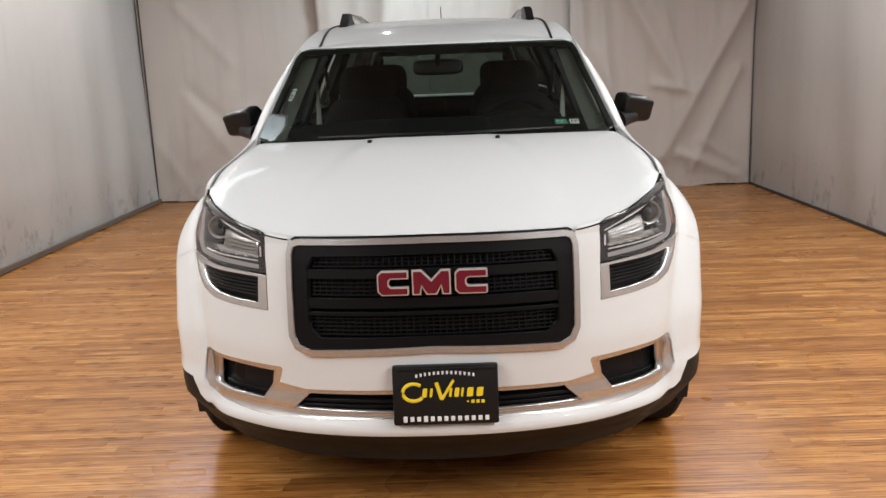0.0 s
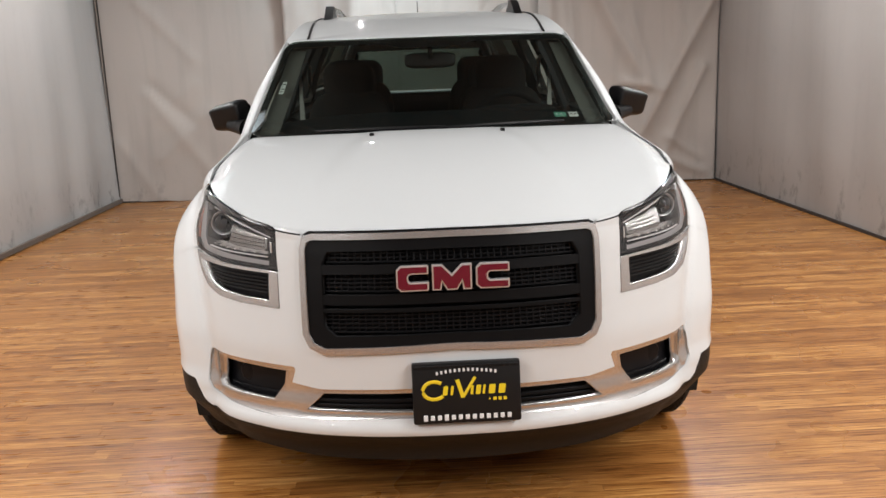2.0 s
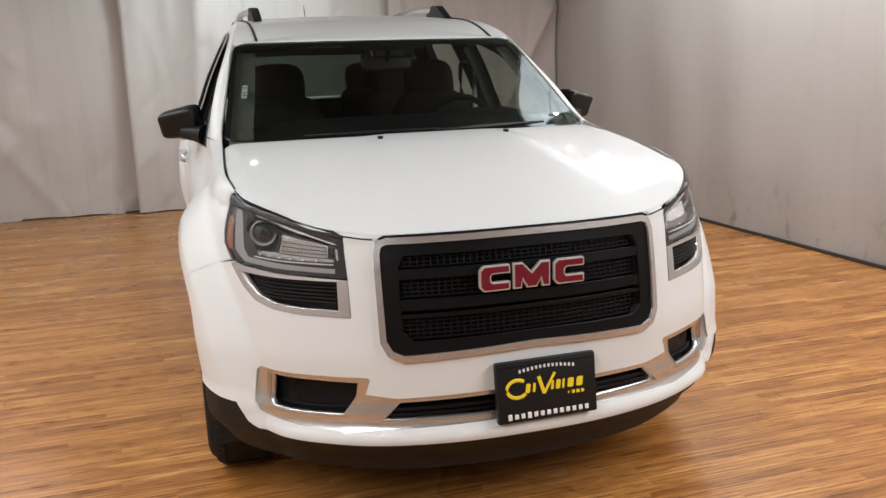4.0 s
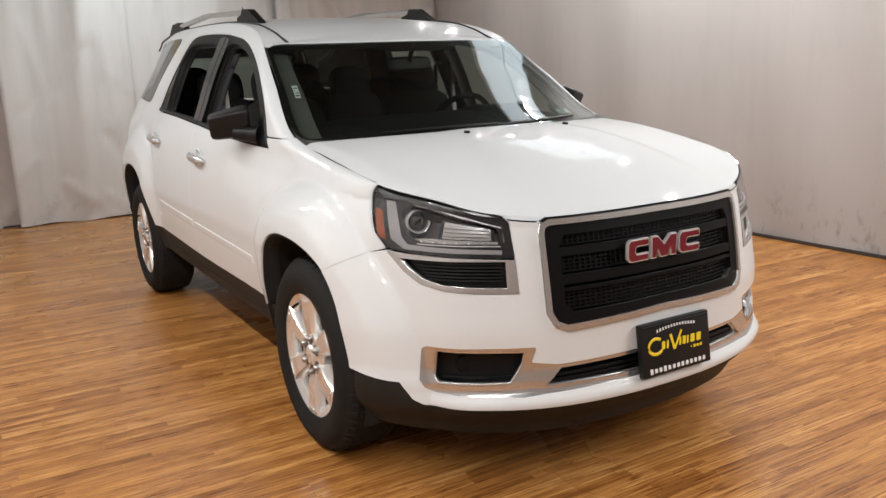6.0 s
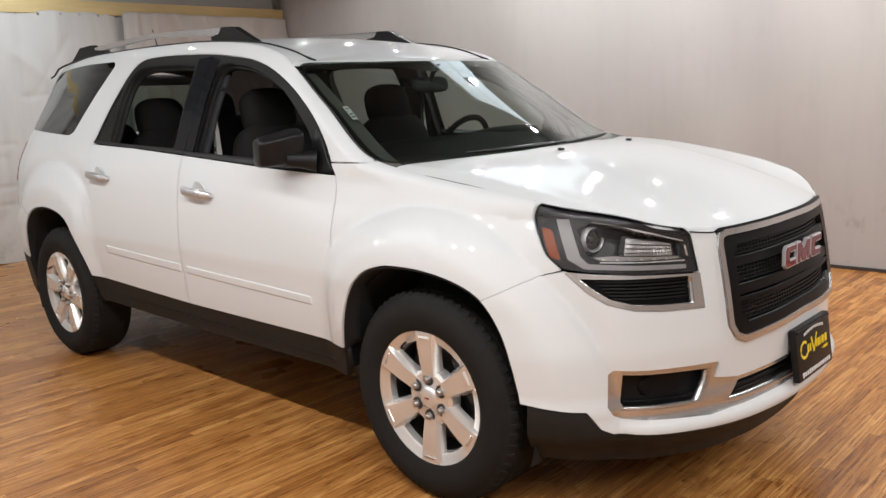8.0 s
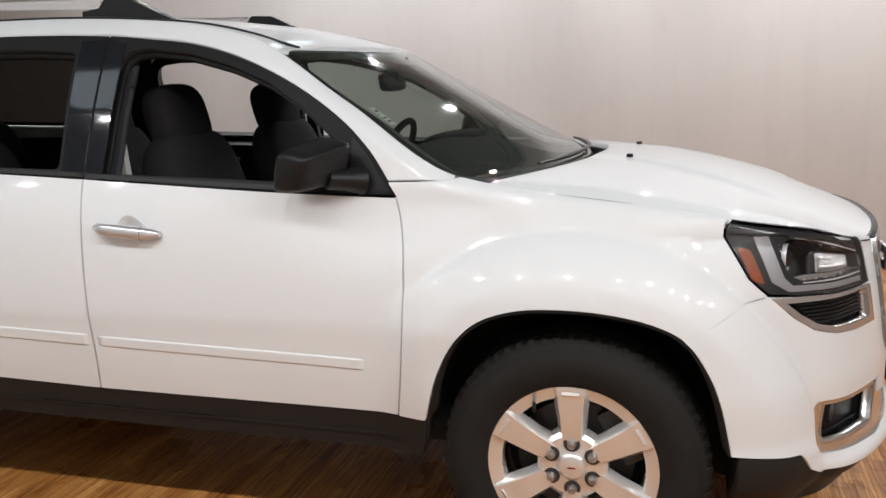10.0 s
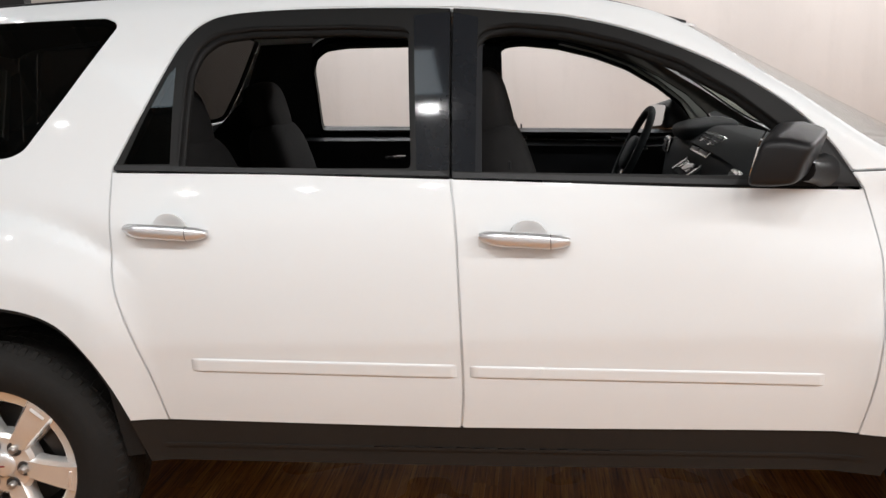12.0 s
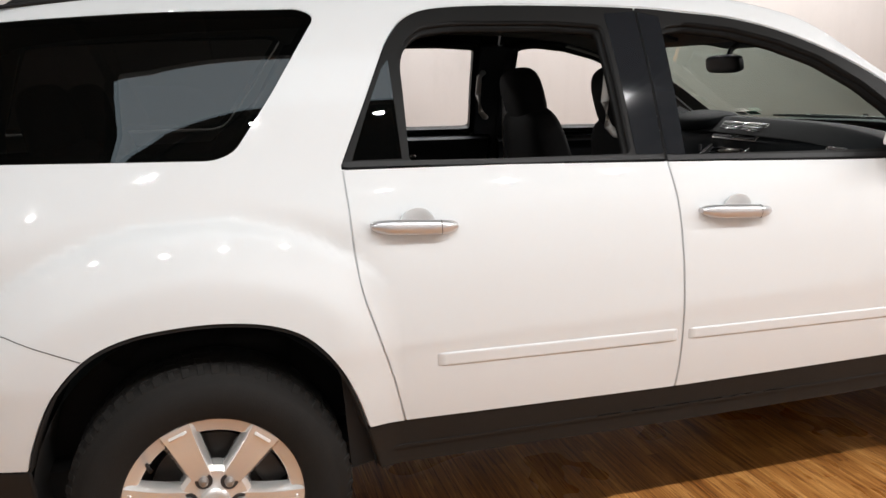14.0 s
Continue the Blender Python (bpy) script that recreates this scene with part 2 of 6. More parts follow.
TRIM_DARK = plain("cabin_plastic", (0.019, 0.020, 0.023), 0.6, spec=0.25, vary=0.2, scale=10, bump=0.3, bump_scale=600)
DASH = plain("dash_plastic", (0.0085, 0.0100, 0.0110), 0.7, spec=0.08, vary=0.2, scale=10, bump=0.3, bump_scale=600)
# pillar trim again, with the light on its inner face put into the colour
PILLAR_LIT = plain("pillar_lit", (0.36, 0.372, 0.345), 0.7, spec=0.2, vary=0.08, scale=10)
TRIM_LIGHT = plain("cabin_light_plastic", (0.52, 0.50, 0.47), 0.6, vary=0.06, scale=10)
PILLAR_TRIM = plain("pillar_trim", (0.12, 0.114, 0.102), 0.8, spec=0.2, vary=0.1, scale=10)
HEADLINER = plain("headliner", (0.14, 0.105, 0.082), 0.95, vary=0.08, scale=20, bump=0.3, bump_scale=400)
PAPER = plain("paper", (0.75, 0.75, 0.72), 0.7, vary=0.05, scale=30)
GREEN = plain("sticker_green", (0.08, 0.30, 0.20), 0.6, vary=0.1, scale=60)
INK = plain("ink", (0.03, 0.03, 0.03), 0.6, vary=0.1, scale=60)
YELLOW = plain("sign_yellow", (0.80, 0.60, 0.02), 0.4, vary=0.06, scale=40)
SIGN_WHITE = plain("sign_white", (0.78, 0.78, 0.78), 0.4, vary=0.04, scale=40)
WINDSCREEN = glass("windscreen_glass", (0.37, 0.445, 0.405), film=0.03, smear=0.07, fall=3.4)
PRIVACY = glass("privacy_glass", (0.065, 0.062, 0.058), gloss=1.3, film=0.02)
REAR_GLASS = glass("rear_tinted_glass", (0.17, 0.205, 0.18))
LENS = glass("lamp_lens", (0.95, 0.95, 0.95), gloss=1.3)
MIRROR = plain("mirror_silver", (0.85, 0.86, 0.87), 0.02, metal=1.0)
LAMP_RING = plain("lamp_ring", (0.66, 0.66, 0.67), 0.28, metal=0.35, vary=0.05, scale=30)
LUG = plain("lug_steel", (0.36, 0.34, 0.32), 0.3, metal=0.8, vary=0.2, scale=30)
LAMP_GUIDE = plain("lamp_guide", (0.34, 0.34, 0.35), 0.3, metal=0.4, vary=0.1, scale=30)
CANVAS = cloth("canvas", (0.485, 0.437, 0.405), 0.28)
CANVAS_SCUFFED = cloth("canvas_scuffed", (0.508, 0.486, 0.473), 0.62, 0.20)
PINE = plain("pine_beam", (0.52, 0.36, 0.16), 0.6, vary=0.2, scale=5, stretch=(1, 8, 8))
CEILING = plain("dark_ceiling", (0.055, 0.042, 0.034), 0.85, vary=0.3, scale=1.5, bump=0.3, bump_scale=40)
WALLBOARD = plain("wallboard", (0.42, 0.38, 0.34), 0.9, vary=0.1, scale=2, bump=0.2, bump_scale=60)
KICK_GREY = plain("kick_rail", (0.16, 0.13, 0.11), 0.8, vary=0.3, scale=10)
GAP_DARK = plain("kick_board", (0.05, 0.04, 0.035), 0.8, vary=0.3, scale=10)
TONES = [(0.098, 0.0318, 0.0078), (0.212, 0.0775, 0.0178), (0.338, 0.136, 0.0335), (0.462, 0.207, 0.056), (0.64, 0.335, 0.110)]
STRIP = wood("bamboo_strip", TONES, 0.29, "object")
STRIP_JOINED = wood("bamboo_strip_far", TONES, 0.29, "island")

# ---- mesh helpers ----
from mathutils.geometry import delaunay_2d_cdt
from itertools import pairwise


def link_mesh(name, mesh, mat, parent=None, label=""):
    mesh.materials.append(mat)
    ob = new(name, mesh)
    if parent:
        ob.parent = parent
    if label:
        ob["label"] = label
    return ob


def part(name, bm, mat, parent=None, label="", smooth_faces=True):
    mesh = bpy.data.meshes.new(name)
    bm.normal_update()
    for fc in bm.faces:
        fc.smooth = smooth_faces
    bm.to_mesh(mesh)
    bm.free()
    if smooth_faces:
        mesh.set_sharp_from_angle(angle=radians(38))
    return link_mesh(name, mesh, mat, parent, label)


def box(bm, size, m=Matrix(), bevel=0.0, segments=2):
    made = bmesh.ops.create_cube(bm, size=1.0, matrix=m @ Matrix.Diagonal((*size, 1)))
    if bevel:
        edges = list({e for v in made["verts"] for e in v.link_edges})
        bmesh.ops.bevel(bm, geom=edges, offset=bevel, segments=segments, affect="EDGES", profile=0.6)
    return made


def boxed(name, size, m, mat, parent=None, bevel=0.004, label="", segments=2):
    bm = bmesh.new()
    box(bm, size, m, bevel, segments)
    return part(name, bm, mat, parent, label)


def lathe(bm, profile, m=Matrix(), steps=48):
    """Turns (radius, along) round the local x axis."""
    rings = []
    for k in range(steps):
        a = 2 * math.pi * k / steps
        rings.append([bm.verts.new(m @ Vector((x, r * math.cos(a), r * math.sin(a)))) for r, x in profile])
    for a, b in zip(rings, rings[1:] + rings[:1]):
        for k in range(len(profile) - 1):
            bm.faces.new((a[k], a[k + 1], b[k + 1], b[k]))


def tube(bm, path, radius, steps=10, m=Matrix()):
    pts = [Vector(p) for p in path]
    rings = []
    for k, p in enumerate(pts):
        d = (pts[min(k + 1, len(pts) - 1)] - pts[max(k - 1, 0)]).normalized()
        q = d.to_track_quat("Z", "Y").to_matrix()
        r = radius[k] if isinstance(radius, (list, tuple)) else radius
        rings.append([bm.verts.new(m @ (p + q @ Vector((r * math.cos(2 * math.pi * j / steps), r * math.sin(2 * math.pi * j / steps), 0)))) for j in range(steps)])
    for a, b in pairwise(rings):
        for j in range(steps):
            bm.faces.new((a[j], a[(j + 1) % steps], b[(j + 1) % steps], b[j]))
    bm.faces.new(rings[0][::-1])
    bm.faces.new(rings[-1])


def prism(bm, outline, depth, m=Matrix(), bevel=0.0):
    """A flat outline in local x, z pushed back along +y."""
    front = [bm.verts.new(m @ Vector((x, 0, z))) for x, z in outline]
    back = [bm.verts.new(m @ Vector((x, depth, z))) for x, z in outline]
    n = len(outline)
    faces = [bm.faces.new(front), bm.faces.new(back[::-1])]
    faces += [bm.faces.new((front[k], back[k], back[(k + 1) % n], front[(k + 1) % n])) for k in range(n)]
    bmesh.ops.recalc_face_normals(bm, faces=faces)
    if bevel:
        bmesh.ops.bevel(bm, geom=list(faces[0].edges), offset=bevel, segments=2, affect="EDGES")


def inside(points, loops):
    """Even-odd test of points (n, 2) against closed loops."""
    hit = np.zeros(len(points), bool)
    px, py = points[:, 0], points[:, 1]
    for loop in loops:
        a = np.array(loop)
        for (x0, y0), (x1, y1) in zip(a, np.roll(a, -1, 0)):
            if y0 != y1:
                cross = (y0 > py) != (y1 > py)
                hit ^= cross & (px < (x1 - x0) * (py - y0) / (y1 - y0) + x0)
    return hit


def dense(loop, step):
    out = []
    for (x0, y0), (x1, y1) in zip(loop, loop[1:] + loop[:1]):
        k = max(1, int(math.hypot(x1 - x0, y1 - y0) / step))
        out += [(x0 + (x1 - x0) * j / k, y0 + (y1 - y0) * j / k) for j in range(k)]
    return out


def rounded(loop, r, steps=4):
    """Rounds the corners of a closed loop."""
    out, n = [], len(loop)
    for k in range(n):
        a, b, c = (np.array(loop[(k + j) % n], float) for j in (-1, 0, 1))
        la, lc = np.linalg.norm(a - b), np.linalg.norm(c - b)
        d = min(r, la * 0.45, lc * 0.45)
        p, q = b + (a - b) / la * d, b + (c - b) / lc * d
        for j in range(steps + 1):
            t = j / steps
            out.append(tuple((1 - t) ** 2 * p + 2 * t * (1 - t) * b + t * t * q))
    return out


def shrunk(loop, d):
    """The loop moved inwards by d (outwards where d is negative)."""
    a = np.array(loop, float)
    area = 0.5 * np.sum(a[:, 0] * np.roll(a[:, 1], -1) - np.roll(a[:, 0], -1) * a[:, 1])
    e = np.roll(a, -1, 0) - a
    e /= np.maximum(np.linalg.norm(e, axis=1), 1e-9)[:, None]
    n = np.stack([-e[:, 1], e[:, 0]], 1) * np.sign(area)
    m = n + np.roll(n, 1, 0)
    m /= np.maximum((m * m).sum(1), 0.6)[:, None] / 2
    return [tuple(p) for p in a + m * d]


HEART = np.array((0.0, 1.6, 0.75))


def panel(name, loops, form, mat, parent=None, depth=0.02, step=0.035, label="", heart=HEART, lift=0.0):
    """A sheet cut from the surface form(u, v) along closed loops (the first round it, the others holes), with returned edges."""
    loops = [dense(list(lp), step) for lp in loops]
    ring = np.array([p for lp in loops for p in lp])
    lo, hi = ring.min(0), ring.max(0)
    gx, gy = np.meshgrid(np.arange(lo[0] + step / 2, hi[0], step), np.arange(lo[1] + step / 2, hi[1], step), indexing="ij")
    grid = np.stack([gx.ravel(), gy.ravel()], 1)
    if len(grid):
        grid = grid[inside(grid, loops)]
    if len(grid):
        near = np.array([np.min((ring[:, 0] - x) ** 2 + (ring[:, 1] - y) ** 2) for x, y in grid])
        grid = grid[near > (0.45 * step) ** 2]
    edges, at = [], 0
    for lp in loops:
        edges += [(at + k, at + (k + 1) % len(lp)) for k in range(len(lp))]
        at += len(lp)
    verts, _, faces, *_ = delaunay_2d_cdt([Vector(p) for p in (*ring, *grid)], edges, [], 0, 1e-6)
    uv = np.array([(v.x, v.y) for v in verts])
    faces = [fc for fc, ok in zip(faces, inside(np.array([uv[list(fc)].mean(0) for fc in faces]), loops)) if ok]
    u, v = uv.T
    p = form(u, v)
    du, dv = form(u + 6e-4, v) - form(u - 6e-4, v), form(u, v + 6e-4) - form(u, v - 6e-4)
    nn = np.cross(du, dv)
    nn /= np.maximum(np.linalg.norm(nn, axis=1), 1e-12)[:, None]
    nn *= np.where((nn * (p - heart)).sum(1) < 0, -1, 1)[:, None]
    p = p + nn * lift
    flat, count = [], {}
    for fc in faces:
        a, b, c = fc[0], fc[1], fc[2]
        if np.dot(np.cross(p[b] - p[a], p[c] - p[a]), nn[a] + nn[b] + nn[c]) < 0:
            fc = fc[::-1]
        flat.append(tuple(fc))
        for e in zip(fc, (*fc[1:], fc[0])):
            count[e] = 1
    rim = [e for e in count if (e[1], e[0]) not in count]
    low, extra, side, normals = {}, [], [], list(nn)
    if depth:
        out = {}
        for a, b in rim:
            lateral = np.cross(p[b] - p[a], nn[a])
            lateral /= max(np.linalg.norm(lateral), 1e-9)
            for k in (a, b):
                out[k] = out.get(k, 0) + lateral
        for k, d in out.items():
            low[k] = len(p) + len(extra)
            extra.append(p[k] - nn[k] * depth)
            normals.append(d / max(np.linalg.norm(d), 1e-9))
        side = [(b, a, low[a], low[b]) for a, b in rim]
    mesh = bpy.data.meshes.new(name)
    mesh.from_pydata([tuple(q) for q in (*p, *extra)], [], flat + side)
    mesh.polygons.foreach_set("use_smooth", [True] * len(mesh.polygons))
    mesh.normals_split_custom_set_from_vertices([tuple(q) for q in normals])
    return link_mesh(name, mesh, mat, parent, label)


def thing(name, label, category, m=Matrix(), group="", kind=""):
    ob = new(name)
    ob.empty_display_size = 0.1
    ob.matrix_world = m
    return tagged(ob, label, category, group, kind)


# ---- body form ----
def pchip(xs, ys):
    """A smooth curve through points that does not overshoot."""
    xs, ys = np.array(xs, float), np.array(ys, float)
    h, d = np.diff(xs), np.diff(ys) / np.diff(xs)
    m = np.empty(len(xs))
    m[0], m[-1] = d[0], d[-1]
    w1, w2 = 2 * h[1:] + h[:-1], h[1:] + 2 * h[:-1]
    with np.errstate(divide="ignore", invalid="ignore"):
        mid = (w1 + w2) / (w1 / d[:-1] + w2 / d[1:])
    m[1:-1] = np.where(d[:-1] * d[1:] > 0, mid, 0.0)

    def at(x):
        x = np.clip(x, xs[0], xs[-1])
        k = np.clip(np.searchsorted(xs, x) - 1, 0, len(xs) - 2)
        t = (x - xs[k]) / h[k]
        return ((1 + 2 * t) * (1 - t) ** 2 * ys[k] + t * (1 - t) ** 2 * h[k] * m[k]
                + t * t * (3 - 2 * t) * ys[k + 1] + t * t * (t - 1) * h[k] * m[k + 1])
    return at


def smooth(a, b, x):
    t = np.clip((x - a) / (b - a), 0, 1)
    return t * t * (3 - 2 * t)


# The outline of one half seen from above (x, y), from the middle of the nose round to the middle of the tail.
PLAN = [(0, -0.945), (0.25, -0.93), (0.45, -0.885), (0.62, -0.805), (0.75, -0.715), (0.835, -0.61), (0.913, -0.47),
        (0.955, -0.32), (0.965, -0.12), (0.966, 0.1), (0.954, 0.35), (0.951, 0.7), (0.955, 1.05), (0.958, 1.35), (0.96, 2.0),
        (0.957, 2.6), (0.952, 3.1), (0.905, 3.6), (0.825, 3.86), (0.66, 4.03), (0.35, 4.11), (0, 4.12)]
# The edge where the side rolls over into hood, windscreen and roof: inset, height, and height of the roll.
EDGE = [(0.06, 0.985, 0.03), (0.06, 0.985, 0.03), (0.06, 0.983, 0.03), (0.06, 1.006, 0.03), (0.08, 1.044, 0.035), (0.092, 1.067, 0.04),
        (0.116, 1.090, 0.05), (0.137, 1.113, 0.07), (0.142, 1.138, 0.08), (0.152, 1.165, 0.08), (0.151, 1.211, 0.05), (0.208, 1.433, 0.045),
        (0.272, 1.650, 0.045), (0.318, 1.717, 0.05), (0.355, 1.762, 0.05), (0.36, 1.77, 0.05), (0.37, 1.765, 0.05), (0.38, 1.74, 0.05),
        (0.36, 1.70, 0.05), (0.36, 1.68, 0.05), (0.36, 1.68, 0.05), (0.36, 1.68, 0.05)]
_c = np.array(PLAN, float)
_k = np.r_[0, np.cumsum(np.hypot(*np.diff(_c, axis=0).T))]
_tang = np.gradient(_c, _k, axis=0)
_tang[0], _tang[-1] = (1, 0), (-1, 0)


def hermite(s):
    s = np.clip(s, _k[0], _k[-1])
    k = np.clip(np.searchsorted(_k, s) - 1, 0, len(_k) - 2)
    h = (_k[k + 1] - _k[k])[..., None]
    t = ((s - _k[k])[..., None]) / h
    return ((1 + 2 * t) * (1 - t) ** 2 * _c[k] + t * (1 - t) ** 2 * h * _tang[k]
            + t * t * (3 - 2 * t) * _c[k + 1] + t * t * (t - 1) * h * _tang[k + 1])


_ss = np.linspace(0, _k[-1], 1600)
_pp = hermite(_ss)
_tt = np.gradient(_pp, _ss, axis=0)
_tt /= np.hypot(_tt[:, 0], _tt[:, 1])[:, None]
_nn = np.stack([_tt[:, 1], -_tt[:, 0]], 1)
LONG = float(_k[-1])
edge_in, edge_z, edge_h = (pchip(_k, col) for col in np.array(EDGE).T)
side_off = pchip([0.15, 0.30, 0.42, 0.52, 0.62, 0.74, 0.785, 0.83, 0.95, 1.05, 1.12, 1.17, 1.22, 1.30, 1.45, 1.60, 1.72, 1.80],
                 [-0.09, -0.06, -0.045, -0.028, -0.014, -0.002, 0.002, 0.001, -0.006, -0.020, -0.036, -0.054, -0.078, -0.112, -0.172, -0.245, -0.312, -0.37])
front_off = pchip([0.18, 0.30, 0.37, 0.43, 0.50, 0.60, 0.70, 0.80, 0.90, 0.98, 1.1], [-0.09, -0.04, 0.005, 0.01, 0.0, 0.0, -0.01, -0.022, -0.036, -0.055, -0.09])


fender_lean = pchip([0.40, 0.52, 0.62, 0.78, 0.87, 0.94, 1.00, 1.06, 1.12, 1.20, 1.35, 1.50, 1.65],
                    [0.0, 0.003, 0.004, 0.003, 0.000, -0.010, -0.028, -0.052, -0.064, -0.038, -0.006, 0.006, 0.0])


def off(s, z):
    y = np.interp(s, _ss, _pp[:, 1])
    f = smooth(-0.12, -0.55, y)
    o = side_off(z) * (1 - f) + front_off(z) * f
    for wy, grow, reach, lip, dip in ((0.0, 0.040, 0.675, 0.560, 0.011), (3.02, 0.046, 0.775, 0.640, 0.012)):
        r = np.hypot((y - wy) * np.where(y > wy, 0.95, 1.0), (z - 0.385))
        t = (reach - r) / (reach - lip)
        t = (t + np.sqrt(t * t + 0.002)) / 2
        swell = 1 - ((1 - t) + np.sqrt((1 - t) ** 2 + 0.02)) / 2
        end = smooth(0.60, 0.40, y) if wy == 0 else smooth(2.47, 2.66, y)
        o = o + (grow * swell - dip * np.exp(-((r - reach - 0.010) / np.where(r > reach + 0.010, 0.050, 0.018)) ** 2)) * smooth(0.10, 0.38, z) * end
    lean = fender_lean(z) * smooth(1.0, 0.25, y)
    o = o + 0.027 * smooth(0.425, 0.375, z) * smooth(0.27, 0.34, z) * smooth(-0.56, -0.80, y)
    return o + np.where(lean < 0, lean * smooth(-0.58, -0.38, y), lean) - 0.045 * smooth(2.7, 3.6, y) * smooth(1.2, 1.55, z)


def S(s, v):
    """The painted skin: s runs round the plan, v is the height up to the roll, and beyond it the way over the roll."""
    s, v = np.asarray(s, float), np.asarray(v, float)
    px, py = np.interp(s, _ss, _pp[:, 0]), np.interp(s, _ss, _pp[:, 1])
    nx, ny = np.interp(s, _ss, _nn[:, 0]), np.interp(s, _ss, _nn[:, 1])
    ze, h, d = edge_z(s), edge_h(s), edge_in(s)
    z0 = ze - h
    a = np.clip((v - z0) / ROLL, 0, 1) * (math.pi / 2)
    z = np.where(v > z0, z0 + h * np.sin(a), v)
    low = np.minimum(z, z0)
    o = off(s, low + (z - low) * smooth(-0.36, -0.05, py))
    o = o - np.where(py < -0.05, d + o, np.maximum(d + o, 0.01)) * (1 - np.cos(a))
    return np.stack([px + nx * o, py + ny * o, z], -1)


ROLL = 0.12


def top(s):
    """The v of the edge at s."""
    return edge_z(s) - edge_h(s) + ROLL


def s_at_y(y, z):
    g = _ss[(_pp[:, 1] > -0.80) & (_pp[:, 1] < 4.0) & (_pp[:, 0] > 0.5)]
    return float(np.interp(y, S(g, np.minimum(np.full(len(g), z), top(g)))[:, 1], g))


def SS(s, v):
    """The skin of both halves: positive s lies on the side of +x."""
    s = np.asarray(s, float)
    p = S(np.abs(s), v)
    p[..., 0] *= np.where(s < 0, -1, 1)
    return p


def sunk(d):
    """The skin moved inwards by d."""
    def form(s, v):
        p = SS(s, v)
        n = np.cross(SS(s + 1e-3, v) - SS(s - 1e-3, v), SS(s, v + 1e-3) - SS(s, v - 1e-3))
        n /= np.maximum(np.linalg.norm(n, axis=-1), 1e-12)[..., None]
        n *= np.where((n * (p - HEART)).sum(-1) < 0, -1, 1)[..., None]
        return p - n * d
    return form


def yz(points):
    """Side view points (y, z) as (s, v)."""
    return [(s_at_y(y, z), z) for y, z in points]


def eased(points, k=4):
    """A smooth open run through points (Catmull-Rom)."""
    p = [np.array(q, float) for q in (points[0], *points, points[-1])]
    out = []
    for a, b, c, d in zip(p, p[1:], p[2:], p[3:]):
        for t in np.arange(k) / k:
            out.append(tuple(0.5 * (2 * b + (c - a) * t + (2 * a - 5 * b + 4 * c - d) * t * t + (3 * b - a - 3 * c + d) * t**3)))
    return out + [tuple(points[-1])]


def both(loop):
    """A half outline from the middle outwards, doubled to a whole loop."""
    return loop + [(-s, v) for s, v in loop[::-1] if s > 1e-6]


def flip(loops, side):
    return [[(side * s, v) for s, v in lp] for lp in loops]


def edge_run(s0, s1, k=24, drop=0.004):
    return [(s, float(top(s)) - drop) for s in np.linspace(s0, s1, k)]


def arch(y0, r=0.47, a0=0, a1=180, k=16, squash=1.0):
    return [(y0 - r * math.cos(radians(a)), 0.385 + r * squash * math.sin(radians(a))) for a in np.linspace(a0, a1, k)]


# ---- the room ----
ROOM_X0, ROOM_X1, ROOM_Y0, ROOM_Y1 = -3.72, 3.72, -6.6, 6.98


def wall(name, size, m):
    return tagged(boxed(name, size, m, WALLBOARD, bevel=0.0, label="plain painted wallboard behind hanging canvas"), category="wall", kind="structure")


wall("wall_north", (ROOM_X1 - ROOM_X0 + 0.4, 0.15, CEILING_Z), pose((ROOM_X0 + ROOM_X1) / 2, ROOM_Y1 + 0.075, CEILING_Z / 2))
wall("wall_south", (ROOM_X1 - ROOM_X0 + 0.4, 0.15, CEILING_Z), pose((ROOM_X0 + ROOM_X1) / 2, ROOM_Y0 - 0.075, CEILING_Z / 2))
wall("wall_east", (0.15, ROOM_Y1 - ROOM_Y0, CEILING_Z), pose(ROOM_X1 + 0.075, (ROOM_Y0 + ROOM_Y1) / 2, CEILING_Z / 2))
wall("wall_west", (0.15, ROOM_Y1 - ROOM_Y0, CEILING_Z), pose(ROOM_X0 - 0.075, (ROOM_Y0 + ROOM_Y1) / 2, CEILING_Z / 2))

bm = bmesh.new()
box(bm, (ROOM_X1 - ROOM_X0 + 0.3, ROOM_Y1 - ROOM_Y0 + 0.3, 0.12), pose((ROOM_X0 + ROOM_X1) / 2, (ROOM_Y0 + ROOM_Y1) / 2, CEILING_Z + 0.06))
for k in range(18):
    box(bm, (ROOM_X1 - ROOM_X0, 0.07, 0.16), pose((ROOM_X0 + ROOM_X1) / 2, ROOM_Y0 + 0.4 + 0.78 * k, CEILING_Z - 0.08))
tagged(part("ceiling", bm, CEILING, label="dark brown ceiling with open joists", smooth_faces=False), category="ceiling", kind="structure")

